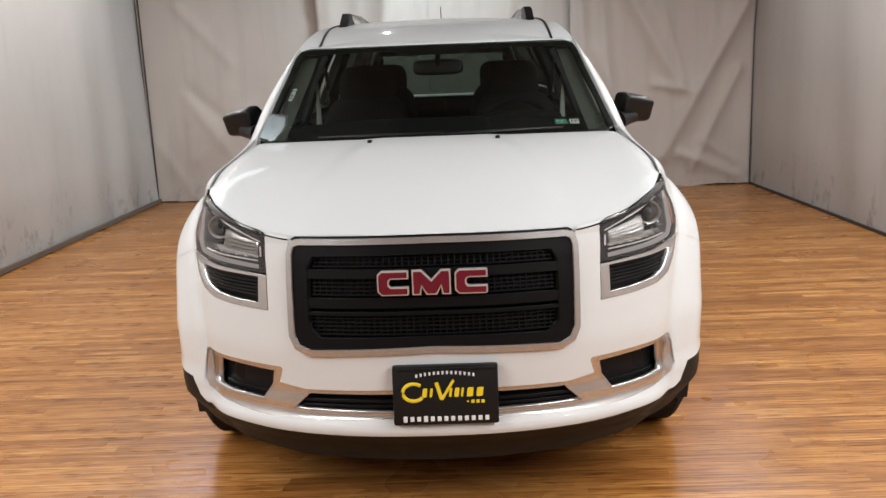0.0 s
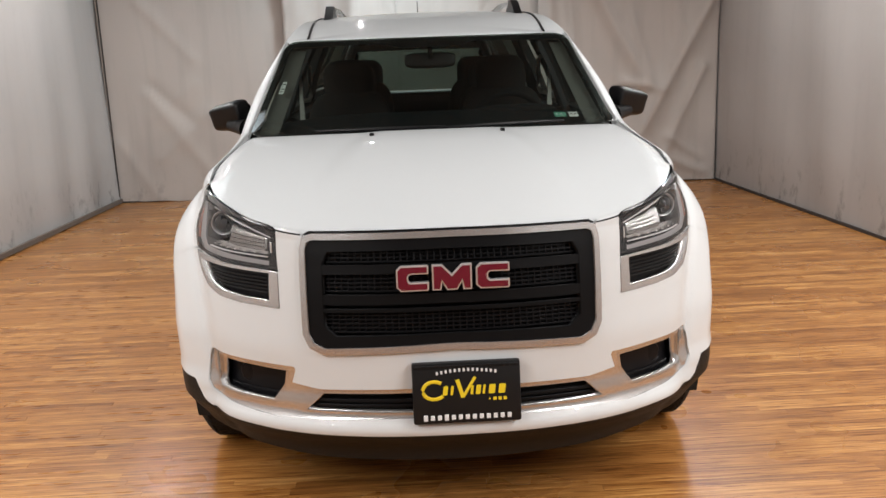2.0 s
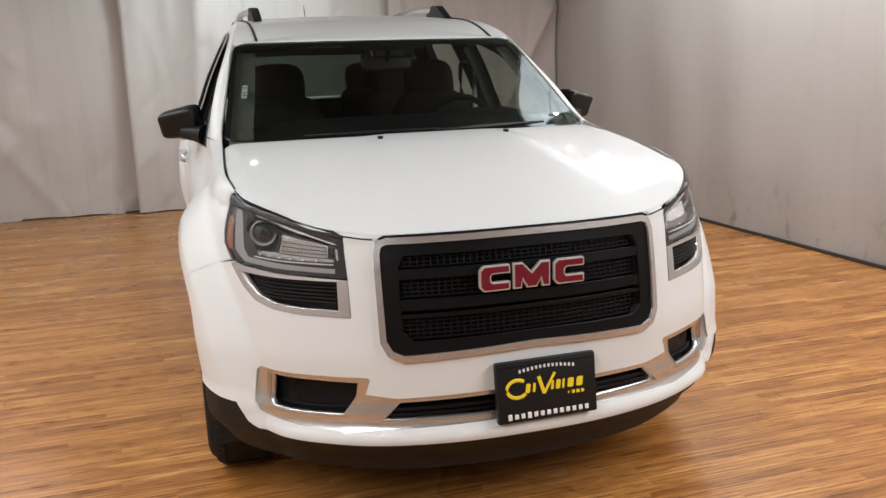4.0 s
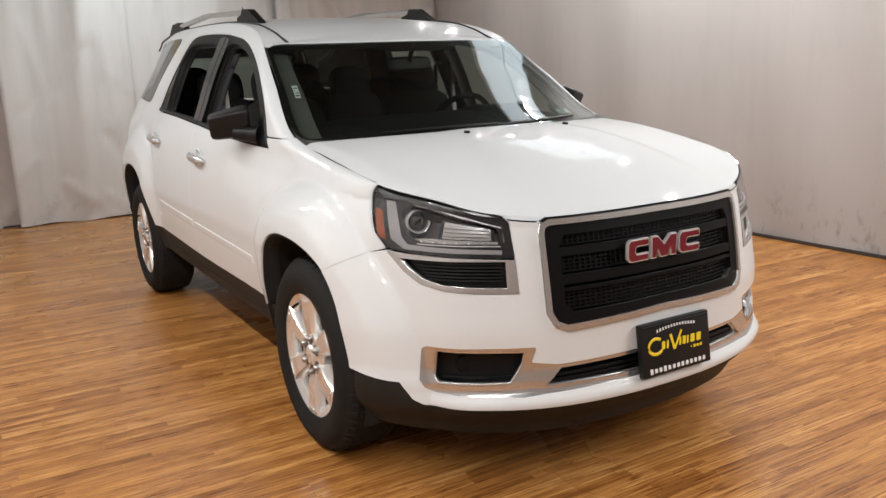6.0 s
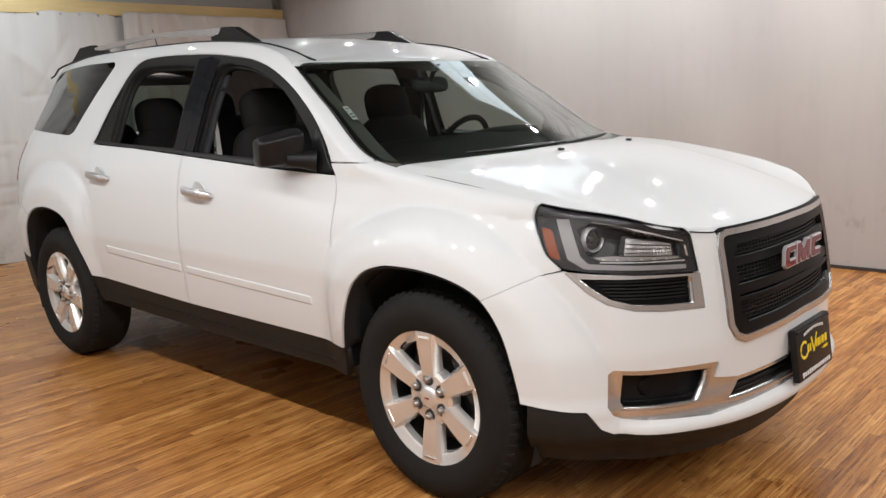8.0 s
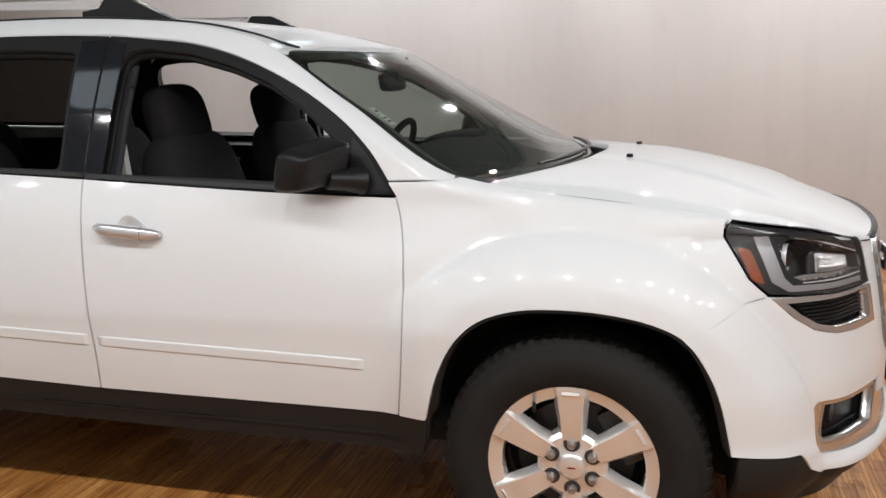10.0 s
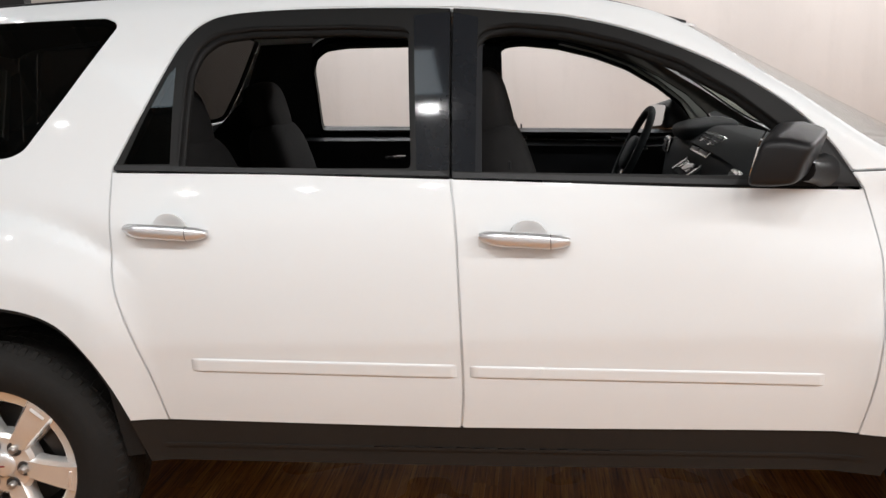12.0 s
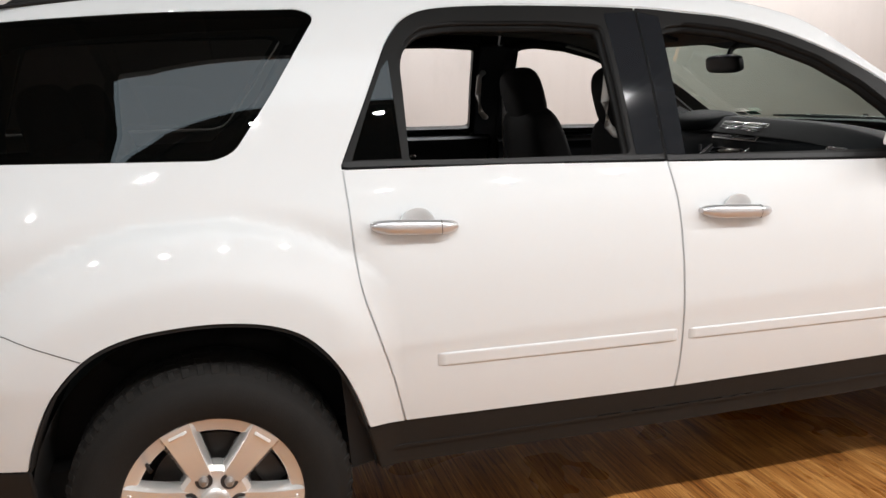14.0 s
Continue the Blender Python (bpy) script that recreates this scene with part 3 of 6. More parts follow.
for x in (-2.8, -0.6, 2.8):
    track = thing("track_light", "black ceiling track carrying small round spotlights", "ceiling light", pose(x, 0, 3.30), "track lights")
    boxed("rail", (0.035, 11.2 if abs(x) > 1 else 1.6, 0.03), pose(0, 0 if abs(x) > 1 else 4.7, 0), SATIN_BLACK, track, 0.004)
    for y in (-5.0, 0.0, 5.0) if abs(x) > 1 else (4.1, 5.3):
        boxed("hanger", (0.02, 0.02, 0.30), pose(0, y, 0.15), SATIN_BLACK, track, 0.0)
    for sx, sy in SPOTS + MIDDLE:
        if sx == x:
            bm = bmesh.new()
            lathe(bm, [(0.0, 0.12), (0.03, 0.12), (0.055, 0.10), (0.062, 0.0), (0.056, -0.004), (0.052, 0.02), (0.0, 0.03)], pose(0, sy, -0.105) @ pose(0, 0, 0, 0, -90 + (22 if x < -1 else -22 if x > 1 else 0)), 20)
            part("spot_head", bm, SATIN_BLACK, track)
for eye, aim, wide, long_, power in PANELS:
    lamp = thing("panel_light", "cool white light panel hung under the ceiling", "ceiling light", look(eye, aim), "panel lights")
    boxed("housing", (wide - 0.02, long_ - 0.02, 0.06), pose(0, 0, 0.05), SIGN_WHITE, lamp, 0.01)
    boxed("hanger", (0.03, 0.03, CEILING_Z - eye[2] - 0.05), lamp.matrix_world.inverted() @ pose(eye[0], eye[1], (CEILING_Z + eye[2] + 0.05) / 2), SATIN_BLACK, lamp, 0.0)


def drape(name, length, height, folds, m, mat, label, amp=0.02, step=0.045, seed=0, sag=0.0, eyelets=0):
    """A hanging canvas in local x (along) and z (up); folds is a function of (x, z) giving its bulge towards local -y."""
    nx, nz = int(length / step), int(height / step)
    rng = np.random.default_rng(seed)
    xs, zs = np.linspace(0, length, nx + 1), np.linspace(0, height, nz + 1)
    gx, gz = np.meshgrid(xs, zs, indexing="ij")
    bulge = folds(gx, gz)
    for _ in range(9):
        k, q, ph = rng.uniform(1.5, 9), rng.uniform(-1.6, 1.6), rng.uniform(0, 6.3)
        bulge = bulge + amp * rng.uniform(0.1, 0.5) * np.sin(k * gx + q * gz + ph) * (0.4 + 0.6 * (1 - gz / height))
    hem = 0.012 * np.sin(5 * gx + seed) + 0.01 * np.sin(11 * gx + 2 * seed)
    z = gz + np.where(gz < 0.001, 0.012 + hem * 0.5, 0) - sag * np.sin(gx * 9) ** 2 * (gz > height - 0.01)
    front = np.stack([gx, -bulge, z], -1).reshape(-1, 3)
    back = front + (0, 0.006, 0)
    at = lambda i, j: i * (nz + 1) + j
    n = len(front)
    faces = [(at(i, j), at(i + 1, j), at(i + 1, j + 1), at(i, j + 1)) for i in range(nx) for j in range(nz)]
    faces += [tuple(n + q for q in fc[::-1]) for fc in faces]
    rim = [at(i, 0) for i in range(nx + 1)] + [at(nx, j) for j in range(1, nz + 1)] + [at(i, nz) for i in range(nx - 1, -1, -1)] + [at(0, j) for j in range(nz - 1, 0, -1)]
    faces += [(b, a, n + a, n + b) for a, b in zip(rim, rim[1:] + rim[:1])]
    mesh = bpy.data.meshes.new(name)
    mesh.from_pydata([tuple(q) for q in (*front, *back)], [], faces)
    mesh.polygons.foreach_set("use_smooth", [True] * len(mesh.polygons))
    ob = link_mesh(name, mesh, mat)
    ob.matrix_world = m
    low = [at(i, j) for i in range(nx + 1) for j in (0, 1)]
    strip = [front[k] + (0, -0.004, 0) for k in low]
    hem_mesh = bpy.data.meshes.new("hem")
    hem_mesh.from_pydata([tuple(q) for q in strip], [], [(2 * i, 2 * i + 2, 2 * i + 3, 2 * i + 1) for i in range(nx)])
    hem_mesh.polygons.foreach_set("use_smooth", [True] * nx)
    link_mesh("hem", hem_mesh, mat, ob, "folded hem of the canvas")
    for k in range(eyelets):
        bm = bmesh.new()
        x = (k + 0.5) * length / eyelets
        lathe(bm, [(0.011, -0.003), (0.013, 0.0), (0.011, 0.003), (0.007, 0.002), (0.006, -0.002), (0.011, -0.003)], pose(x, -float(folds(np.array([x]), np.array([height - 0.03]))[0]) - amp * 0.3, height - 0.03, 0, 0, 90), 10)
        part("eyelet", bm, IRON, ob, "dark metal eyelet")
    return tagged(ob, label, "curtain", "canvas drapes")


def bump_line(gx, gz, x0, z0, x1, z1, width, height):
    """A soft fold along the line from (x0, z0) to (x1, z1)."""
    dx, dz = x1 - x0, z1 - z0
    ln = math.hypot(dx, dz)
    t = np.clip(((gx - x0) * dx + (gz - z0) * dz) / ln**2, 0, 1)
    d = np.hypot(gx - x0 - t * dx, gz - z0 - t * dz)
    return height * np.exp(-1.3 * (np.sqrt((d / width) ** 2 + 0.30) - 0.548)) * (1 - 0.4 * t)


def pleats(k, amp, lean=0.0):
    """Hanging folds: round ridges with sharp valleys that part towards the hem."""
    def folds(gx, gz):
        up = gz / 2.5
        u = k * (gx + lean * gz) + 0.9 * np.sin(1.7 * gx) + 0.5 * np.sin(0.9 * gz + 2 * gx)
        sharp = 1 - 2 * np.sqrt(np.abs(np.sin(u / 2)))
        tight = 1 - 2 * np.sqrt(np.abs(np.sin(1.35 * u + 0.8)))
        return amp * (0.6 * sharp + 0.5 * np.sin(u + 0.7)) * (0.45 + 0.55 * up) + 0.35 * amp * tight * up**3 + 0.02 * np.sin(2.6 * gz + 1.4 * gx)
    return folds


def crumpled(folds, length, seed, count=16):
    """Adds slanting creases, each its own way, to a sheet."""
    rng = random.Random(seed)
    lines = []
    for _ in range(count):
        x, z, turn, ln = rng.uniform(0, length), rng.uniform(0.1, 2.4), rng.choice((-1, 1)) * rng.uniform(0.1, 0.9), rng.uniform(0.3, 1.0)
        lines.append((x, z, x + ln * math.sin(turn), z - ln * math.cos(turn), rng.uniform(0.03, 0.08), rng.choice((-1, 1)) * rng.uniform(0.015, 0.045)))

    def form(gx, gz):
        out = folds(gx, gz)
        for ln in lines:
            out = out + bump_line(gx, gz, *ln)
        return out
    return form


def quiet(gx, gz):
    return 0.012 * np.sin(2.1 * gx + 0.4 * gz) + 0.008 * np.sin(5.3 * gx) * (gz / 2.5)


def pulled(gx, gz):
    out = quiet(gx, gz)
    for x0, z0, x1, z1, w, h in ((0.55, 2.45, 1.27, 1.20, 0.09, 0.13), (0.95, 2.45, 1.32, 1.28, 0.06, 0.06), (2.02, 2.15, 1.08, 0.38, 0.10, 0.15), (1.95, 1.35, 1.45, 0.25, 0.07, 0.08),
                                 (1.00, 1.22, 1.45, 1.12, 0.05, 0.06), (1.30, 0.40, 1.98, 0.12, 0.06, 0.07), (1.55, 0.55, 1.95, 0.30, 0.05, 0.05), (0.30, 1.60, 0.90, 0.30, 0.12, 0.07),
                                 (0.12, 2.45, 0.18, 0.40, 0.06, 0.09), (0.34, 2.45, 0.46, 1.10, 0.06, 0.07), (1.60, 2.45, 1.70, 1.60, 0.08, 0.06)):
        out = out + bump_line(gx, gz, x0, z0, x1, z1, w, h)
    return out


def creased(gx, gz):
    """Soft upright pleats with the level creases of a sheet that lay folded."""
    out = pleats(5.0, 0.045, 0.05)(gx, gz)
    for z, x0, x1 in ((1.15, 0.05, 0.55), (1.03, 0.05, 0.45), (0.74, 0.05, 0.60), (0.56, 0.05, 0.45), (1.62, 0.7, 1.4), (0.88, 0.9, 1.6)):
        out = out - bump_line(gx, gz, x0, z, x1, z + 0.012, 0.016, 0.016)
    return out


def corner_pull(gx, gz):
    return quiet(gx, gz) + bump_line(gx, gz, 0.5, 1.3, 1.3, 0.1, 0.06, 0.03) + bump_line(gx, gz, 0.1, 0.7, 0.5, 0.05, 0.05, 0.02)


BACK_Y, TOP_Z = 6.76, 2.45
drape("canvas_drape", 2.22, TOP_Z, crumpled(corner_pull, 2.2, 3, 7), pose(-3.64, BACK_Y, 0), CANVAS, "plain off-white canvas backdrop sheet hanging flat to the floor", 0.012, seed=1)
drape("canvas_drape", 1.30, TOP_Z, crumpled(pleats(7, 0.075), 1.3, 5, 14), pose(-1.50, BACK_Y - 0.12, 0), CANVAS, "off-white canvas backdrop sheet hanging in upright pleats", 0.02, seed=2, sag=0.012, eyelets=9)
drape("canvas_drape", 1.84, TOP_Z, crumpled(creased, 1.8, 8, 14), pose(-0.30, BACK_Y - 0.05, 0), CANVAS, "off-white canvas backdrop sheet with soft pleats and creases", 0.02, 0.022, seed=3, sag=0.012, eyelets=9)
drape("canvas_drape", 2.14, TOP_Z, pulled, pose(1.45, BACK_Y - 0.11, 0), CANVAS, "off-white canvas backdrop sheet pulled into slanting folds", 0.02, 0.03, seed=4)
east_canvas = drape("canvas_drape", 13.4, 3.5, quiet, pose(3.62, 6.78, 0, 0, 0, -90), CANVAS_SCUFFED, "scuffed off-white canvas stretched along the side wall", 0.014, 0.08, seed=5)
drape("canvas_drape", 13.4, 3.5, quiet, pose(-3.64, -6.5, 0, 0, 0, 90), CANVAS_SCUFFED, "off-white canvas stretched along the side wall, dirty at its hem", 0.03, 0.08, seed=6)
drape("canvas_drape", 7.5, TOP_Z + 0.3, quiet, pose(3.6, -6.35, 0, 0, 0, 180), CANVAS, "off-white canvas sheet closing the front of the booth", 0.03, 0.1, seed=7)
tagged(boxed("curtain_rail_beam", (5.2, 0.09, 0.14), pose(1.0, 6.76, TOP_Z + 0.045), PINE, None, 0.004, "bare pine beam above the canvas backdrop"), category="beam", kind="structure")


def scuff(y0, y1, z, width, seed):
    """A broken grey rub mark lying on the east canvas."""
    rng = random.Random(seed)
    skin = np.array([east_canvas.matrix_world @ v.co for v in east_canvas.data.vertices[:len(east_canvas.data.vertices) // 2]])
    bm = bmesh.new()
    y = y0
    while y < y1:
        ln = rng.uniform(0.015, 0.06)
        zz = z + rng.uniform(-0.004, 0.004)
        near = np.hypot(skin[:, 1] - y - ln / 2, skin[:, 2] - zz)
        x = float(np.average(skin[np.argsort(near)[:4], 0])) - 0.004
        w = width * rng.uniform(0.4, 1.0)
        prism(bm, rounded([(-ln / 2, -w / 4), (ln / 2, -w / 2), (ln / 2, w / 2), (-ln / 2, w / 3)], w / 5, 3), 0.003, pose(x, y + ln / 2, zz, 0, 0, 90))
        y += ln + rng.uniform(0.0, 0.02)
    part("scuff_mark", bm, KICK_GREY, east_canvas, "grey rub mark on the canvas")


scuff(0.00, 0.36, 0.820, 0.008, 1)
scuff(0.70, 0.86, 0.535, 0.010, 2)

# ---- the vehicle ----
suv = thing("suv", "white family suv with black cladding, silver wheels and open windows", "car")

GRILLE_OUT = [(0.0, 0.626), (0.395, 0.612), (0.440, 0.632), (0.462, 0.672), (0.476, 0.93), (0.468, 0.962), (0.440, 0.975), (0.0, 0.978)]
LIP_LOW = [(0.0, 0.359), (0.25, 0.359), (0.55, 0.362), (0.80, 0.371), (0.87, 0.376), (0.908, 0.395), (0.949, 0.452)]
BROW_LOW = [(1.018, 0.882), (0.945, 0.818), (0.882, 0.780), (0.80, 0.759), (0.70, 0.749), (0.547, 0.743), (0.556, 0.856)]
LAMP = [(0.556, 0.858), (0.566, 0.93), (0.571, 0.985)] + edge_run(0.60, 1.105, 16, 0.012) + [(1.128, 1.08), (1.132, 1.045), (1.075, 0.936), (1.018, 0.888), (0.80, 0.866)]
BEZEL_OUT = [(0.0, 0.503), (0.42, 0.497), (0.515, 0.512), (0.500, 0.556), (0.505, 0.564), (0.865, 0.573), (0.882, 0.562), (0.886, 0.462), (0.868, 0.432), (0.840, 0.418), (0.55, 0.402), (0.470, 0.408), (0.0, 0.414)]
FOG = [(0.537, 0.547), (0.545, 0.503), (0.588, 0.447), (0.834, 0.450), (0.846, 0.470), (0.838, 0.558)]
INTAKE = [(0.0, 0.489), (0.412, 0.484), (0.470, 0.428), (0.0, 0.424)]
S_TAIL = float(_ss[np.argmin(np.abs(_pp[:, 1] - 3.93) + (_pp[:, 0] < 0.5) * 9)])

ARCH_F = yz(eased([(-0.432, 0.470), (-0.402, 0.615), (-0.365, 0.710), (-0.306, 0.793), (-0.218, 0.838), (-0.10, 0.862), (0.02, 0.869), (0.14, 0.861), (0.25, 0.824), (0.328, 0.752), (0.385, 0.646), (0.431, 0.499)]))
ARCH_R = yz(eased([(2.578, 0.541), (2.612, 0.653), (2.665, 0.760), (2.737, 0.842), (2.829, 0.885), (2.95, 0.905), (3.08, 0.905), (3.20, 0.888), (3.30, 0.842), (3.39, 0.745), (3.45, 0.62), (3.468, 0.560)]))
GAP_F = yz(eased([(0.524, 0.497), (0.503, 0.615), (0.488, 0.75), (0.484, 0.88), (0.487, 1.00), (0.505, 1.10), (0.520, 1.157)]))
GAP_M = yz(eased([(1.600, 0.508), (1.589, 0.613), (1.587, 0.766), (1.588, 0.924), (1.592, 1.076), (1.605, 1.221)]))
GAP_R = yz(eased([(2.470, 0.533), (2.500, 0.675), (2.545, 0.835), (2.576, 0.955), (2.586, 1.111), (2.590, 1.268)]))
DLO = yz(eased([(2.590, 1.277), (2.516, 1.419), (2.441, 1.565), (2.405, 1.625), (2.355, 1.675), (2.275, 1.703), (2.106, 1.709), (1.849, 1.701), (1.60, 1.686), (1.439, 1.667), (1.281, 1.645), (1.127, 1.605), (0.978, 1.546),
          (0.834, 1.471), (0.696, 1.376), (0.605, 1.286), (0.560, 1.22), (0.525, 1.160)]))
WIN_F = rounded(yz([(1.556, 1.236), (1.545, 1.594), (1.508, 1.630), (1.430, 1.636), (1.276, 1.614), (1.119, 1.570), (0.968, 1.508), (0.834, 1.422), (0.722, 1.330), (0.660, 1.254), (0.648, 1.196)]), 0.02)
WIN_R = rounded(yz([(2.400, 1.274), (2.388, 1.560), (2.360, 1.620), (2.305, 1.655), (2.20, 1.664), (1.90, 1.655), (1.725, 1.638), (1.712, 1.249)]), 0.025)
WIN_FIX = yz([(2.560, 1.288), (2.498, 1.425), (2.440, 1.540), (2.418, 1.560), (2.418, 1.284)])
QUARTER = rounded(yz([(2.612, 1.690), (2.655, 1.713), (3.10, 1.718), (3.62, 1.708), (3.78, 1.352), (3.40, 1.336), (2.93, 1.314), (2.875, 1.332), (2.76, 1.480)]), 0.03)

# front bumper cover, whole width
bumper_half = LIP_LOW + ARCH_F[:13] + [(1.160, 0.845), (1.10, 0.868)] + BROW_LOW + [(0.566, 0.93), (0.572, 0.985)] + edge_run(0.56, 0.49, 4, 0.02) + [(0.466, 0.955), (0.462, 0.93), (0.448, 0.674), (0.430, 0.640), (0.390, 0.622), (0.0, 0.636)]
panel("front_bumper", [both(bumper_half), both(shrunk(BEZEL_OUT, -0.001))], SS, PAINT, suv, 0.035, 0.015)
panel("front_valance", [both([(0.0, 0.228), (0.5, 0.235), (0.9, 0.252), (1.10, 0.265), (1.135, 0.31), (1.128, 0.462)] + [(s, v - 0.004) for s, v in LIP_LOW[::-1]])], sunk(0.004), CLADDING, suv, 0.03, 0.04, "rough black plastic lower valance")
bezel = panel("bumper_bezel", [both(BEZEL_OUT), FOG, [(-s, v) for s, v in FOG], both(INTAKE)], sunk(0.006), SATIN_SILVER, suv, 0.03, 0.02, "satin silver trim round the fog lamps and lower intake")
panel("intake_back", [both(shrunk(INTAKE, -0.01))], sunk(0.06), MESH_BLACK, bezel, 0, 0.04)
for k in range(2):
    panel("intake_slat", [both([(0.0, 0.450 + 0.018 * k), (0.44, 0.446 + 0.018 * k), (0.45, 0.438 + 0.018 * k), (0.0, 0.442 + 0.018 * k)])], sunk(0.02), MESH_BLACK, bezel, 0.02, 0.04)
for side in (1, -1):
    pocket = panel("fog_pocket", flip([shrunk(FOG, -0.006)], side), sunk(0.055), MESH_BLACK, suv, -0.05, 0.03, "black fog lamp pocket")
    for z in (0.462, 0.535):
        panel("fog_ledge", flip([[(0.575, z), (0.83, z), (0.83, z + 0.004), (0.575, z + 0.004)]], side), sunk(0.044), MESH_BLACK, pocket, 0.01, 0.05)
    spot = SS(np.array([side * 0.69]), np.array([0.50]))[0]
    bm = bmesh.new()
    lathe(bm, [(0.0, 0.012), (0.030, 0.010), (0.036, 0.004), (0.040, -0.02)], look(spot + np.array((0, 0.075, 0)), spot + np.array((side * 0.4, -0.9, 0))) @ pose(0, 0, 0, 0, 90), 24)
    part("fog_lamp", bm, MESH_BLACK, pocket, "dark round fog lamp")

# grille


def grille_form(s, v):
    """The front skin carried on straight upwards past the roll of the hood's edge."""
    low = np.minimum(v, 0.925)
    p = SS(s, low)
    return p + (SS(s, low) - SS(s, low - 0.02)) * ((v - low) / 0.02)[..., None]


grille = panel("grille", [both(GRILLE_OUT), both(shrunk(GRILLE_OUT, 0.019))], grille_form, SATIN_SILVER, suv, 0.05, 0.018, "black grille in a satin silver surround", lift=0.012)
panel("grille_gap", [both([(0.0, 0.979), (0.436, 0.977), (0.458, 0.970), (0.463, 0.973), (0.444, 0.983), (0.0, 0.986)])], grille_form, MESH_BLACK, grille, 0.03, 0.03, "black joint under the hood", lift=0.010)
G_IN = shrunk(GRILLE_OUT, 0.017)
panel("grille_back", [both(G_IN)], sunk(0.045), MESH_BLACK, grille, 0, 0.05)
panel("grille_frame", [both(shrunk(GRILLE_OUT, 0.018)), both([(0.0, 0.674), (0.36, 0.668), (0.395, 0.70), (0.402, 0.89), (0.385, 0.922), (0.0, 0.926)])], grille_form, GRILLE_BLACK, grille, 0.04, 0.025, "smooth black inner frame", lift=0.004)
for z0, z1, w in ((0.856, 0.884, 0.405), (0.765, 0.795, 0.405), (0.742, 0.752, 0.40)):
    panel("grille_bar", [both([(0.0, z0), (w, z0 - 0.002), (w, z1 - 0.002), (0.0, z1)])], SS, GRILLE_BLACK, grille, 0.035, 0.03, lift=0.002)
for z0, z1 in ((0.890, 0.924), (0.802, 0.852), (0.678, 0.738)):
    for k in range(int((z1 - z0) / 0.0125) + 1):
        z = z0 + 0.0125 * k
        panel("grille_slat", [both([(0.0, z), (0.395, z - 0.001), (0.395, z + 0.003), (0.0, z + 0.004)])], sunk(0.016), MESH_BLACK, grille, 0.015, 0.06)
    bm = bmesh.new()
    for k in range(-19, 20):
        a = SS(np.array([k * 0.0205 + (0.01 if z0 > 0.7 else 0)] * 2), np.array([z0 - 0.004, z1 + 0.002])) + np.array((0, 0.02, 0))
        tube(bm, a, 0.0032, 5)
    part("grille_mesh", bm, MESH_BLACK, grille)
emblem_y = -0.947
EMBLEM_Z0, EMBLEM_Z1 = 0.808, 0.886


def emblem_shape(x0, x1, notch):
    """A block with cut corners; notch "side" opens it towards +x, "ends" cuts slots from above and below."""
    z0, z1, w, c = EMBLEM_Z0, EMBLEM_Z1, x1 - x0, 0.013
    if notch == "side":
        m = (z0 + z1) / 2
        return [(x0 + c, z0), (x1 - 0.004, z0), (x1, z0 + 0.004), (x1, m - 0.012), (x0 + 0.042, m - 0.012), (x0 + 0.036, m - 0.006), (x0 + 0.036, m + 0.006),
                (x0 + 0.042, m + 0.012), (x1, m + 0.012), (x1, z1 - 0.004), (x1 - 0.004, z1), (x0 + c, z1), (x0, z1 - c), (x0, z0 + c)]
    m = (x0 + x1) / 2
    return [(x0, z0), (x0 + 0.026, z0), (x0 + 0.030, z0 + 0.024), (m - 0.016, z0), (m + 0.016, z0), (x1 - 0.030, z0 + 0.024), (x1 - 0.026, z0), (x1, z0),
            (x1, z1), (x1 - 0.030, z1), (m, z1 - 0.030), (x0 + 0.030, z1), (x0, z1)]


for x0, x1, notch in ((-0.166, -0.070, "side"), (-0.060, 0.058, "ends"), (0.070, 0.170, "side")):
    shape = emblem_shape(x0, x1, notch)
    bm = bmesh.new()
    prism(bm, shape, 0.012, pose(0, emblem_y, 0), 0.0012)
    block = part("emblem_block", bm, EMBLEM_EDGE, grille, "chrome-edged red emblem block")
    bm = bmesh.new()
    prism(bm, shrunk(shape, 0.0048), 0.006, pose(0, emblem_y - 0.002, 0))
    part("emblem_face", bm, RED, block)

# dealer plate on the bumper
plate_m = pose(0.030, -0.972, 0.497, -7)
plate = part("dealer_plate", (lambda b: (box(b, (0.326, 0.026, 0.188), plate_m, 0.008), b)[1])(bmesh.new()), SATIN_BLACK, suv, "black dealer plate with yellow and white printing")
boxed("plate_frame_top", (0.31, 0.006, 0.006), plate_m @ pose(0, -0.015, 0.082), SATIN_BLACK, plate, 0.002)
for k in range(14):
    boxed("print_bar", (0.0065, 0.003, 0.010), plate_m @ pose(-0.088 + 0.0135 * k, -0.0135, 0.070 - 0.00020 * (k - 6.5) ** 2), SIGN_WHITE, plate, 0.001)


def logo_stroke(points, width):
    bm = bmesh.new()
    tube(bm, [(x, 0, z) for x, z in points], width / 2, 8, plate_m @ pose(0, -0.0135, 0) @ Matrix.Diagonal((1, 0.25, 1, 1)))
    part("logo_shape", bm, YELLOW, plate)


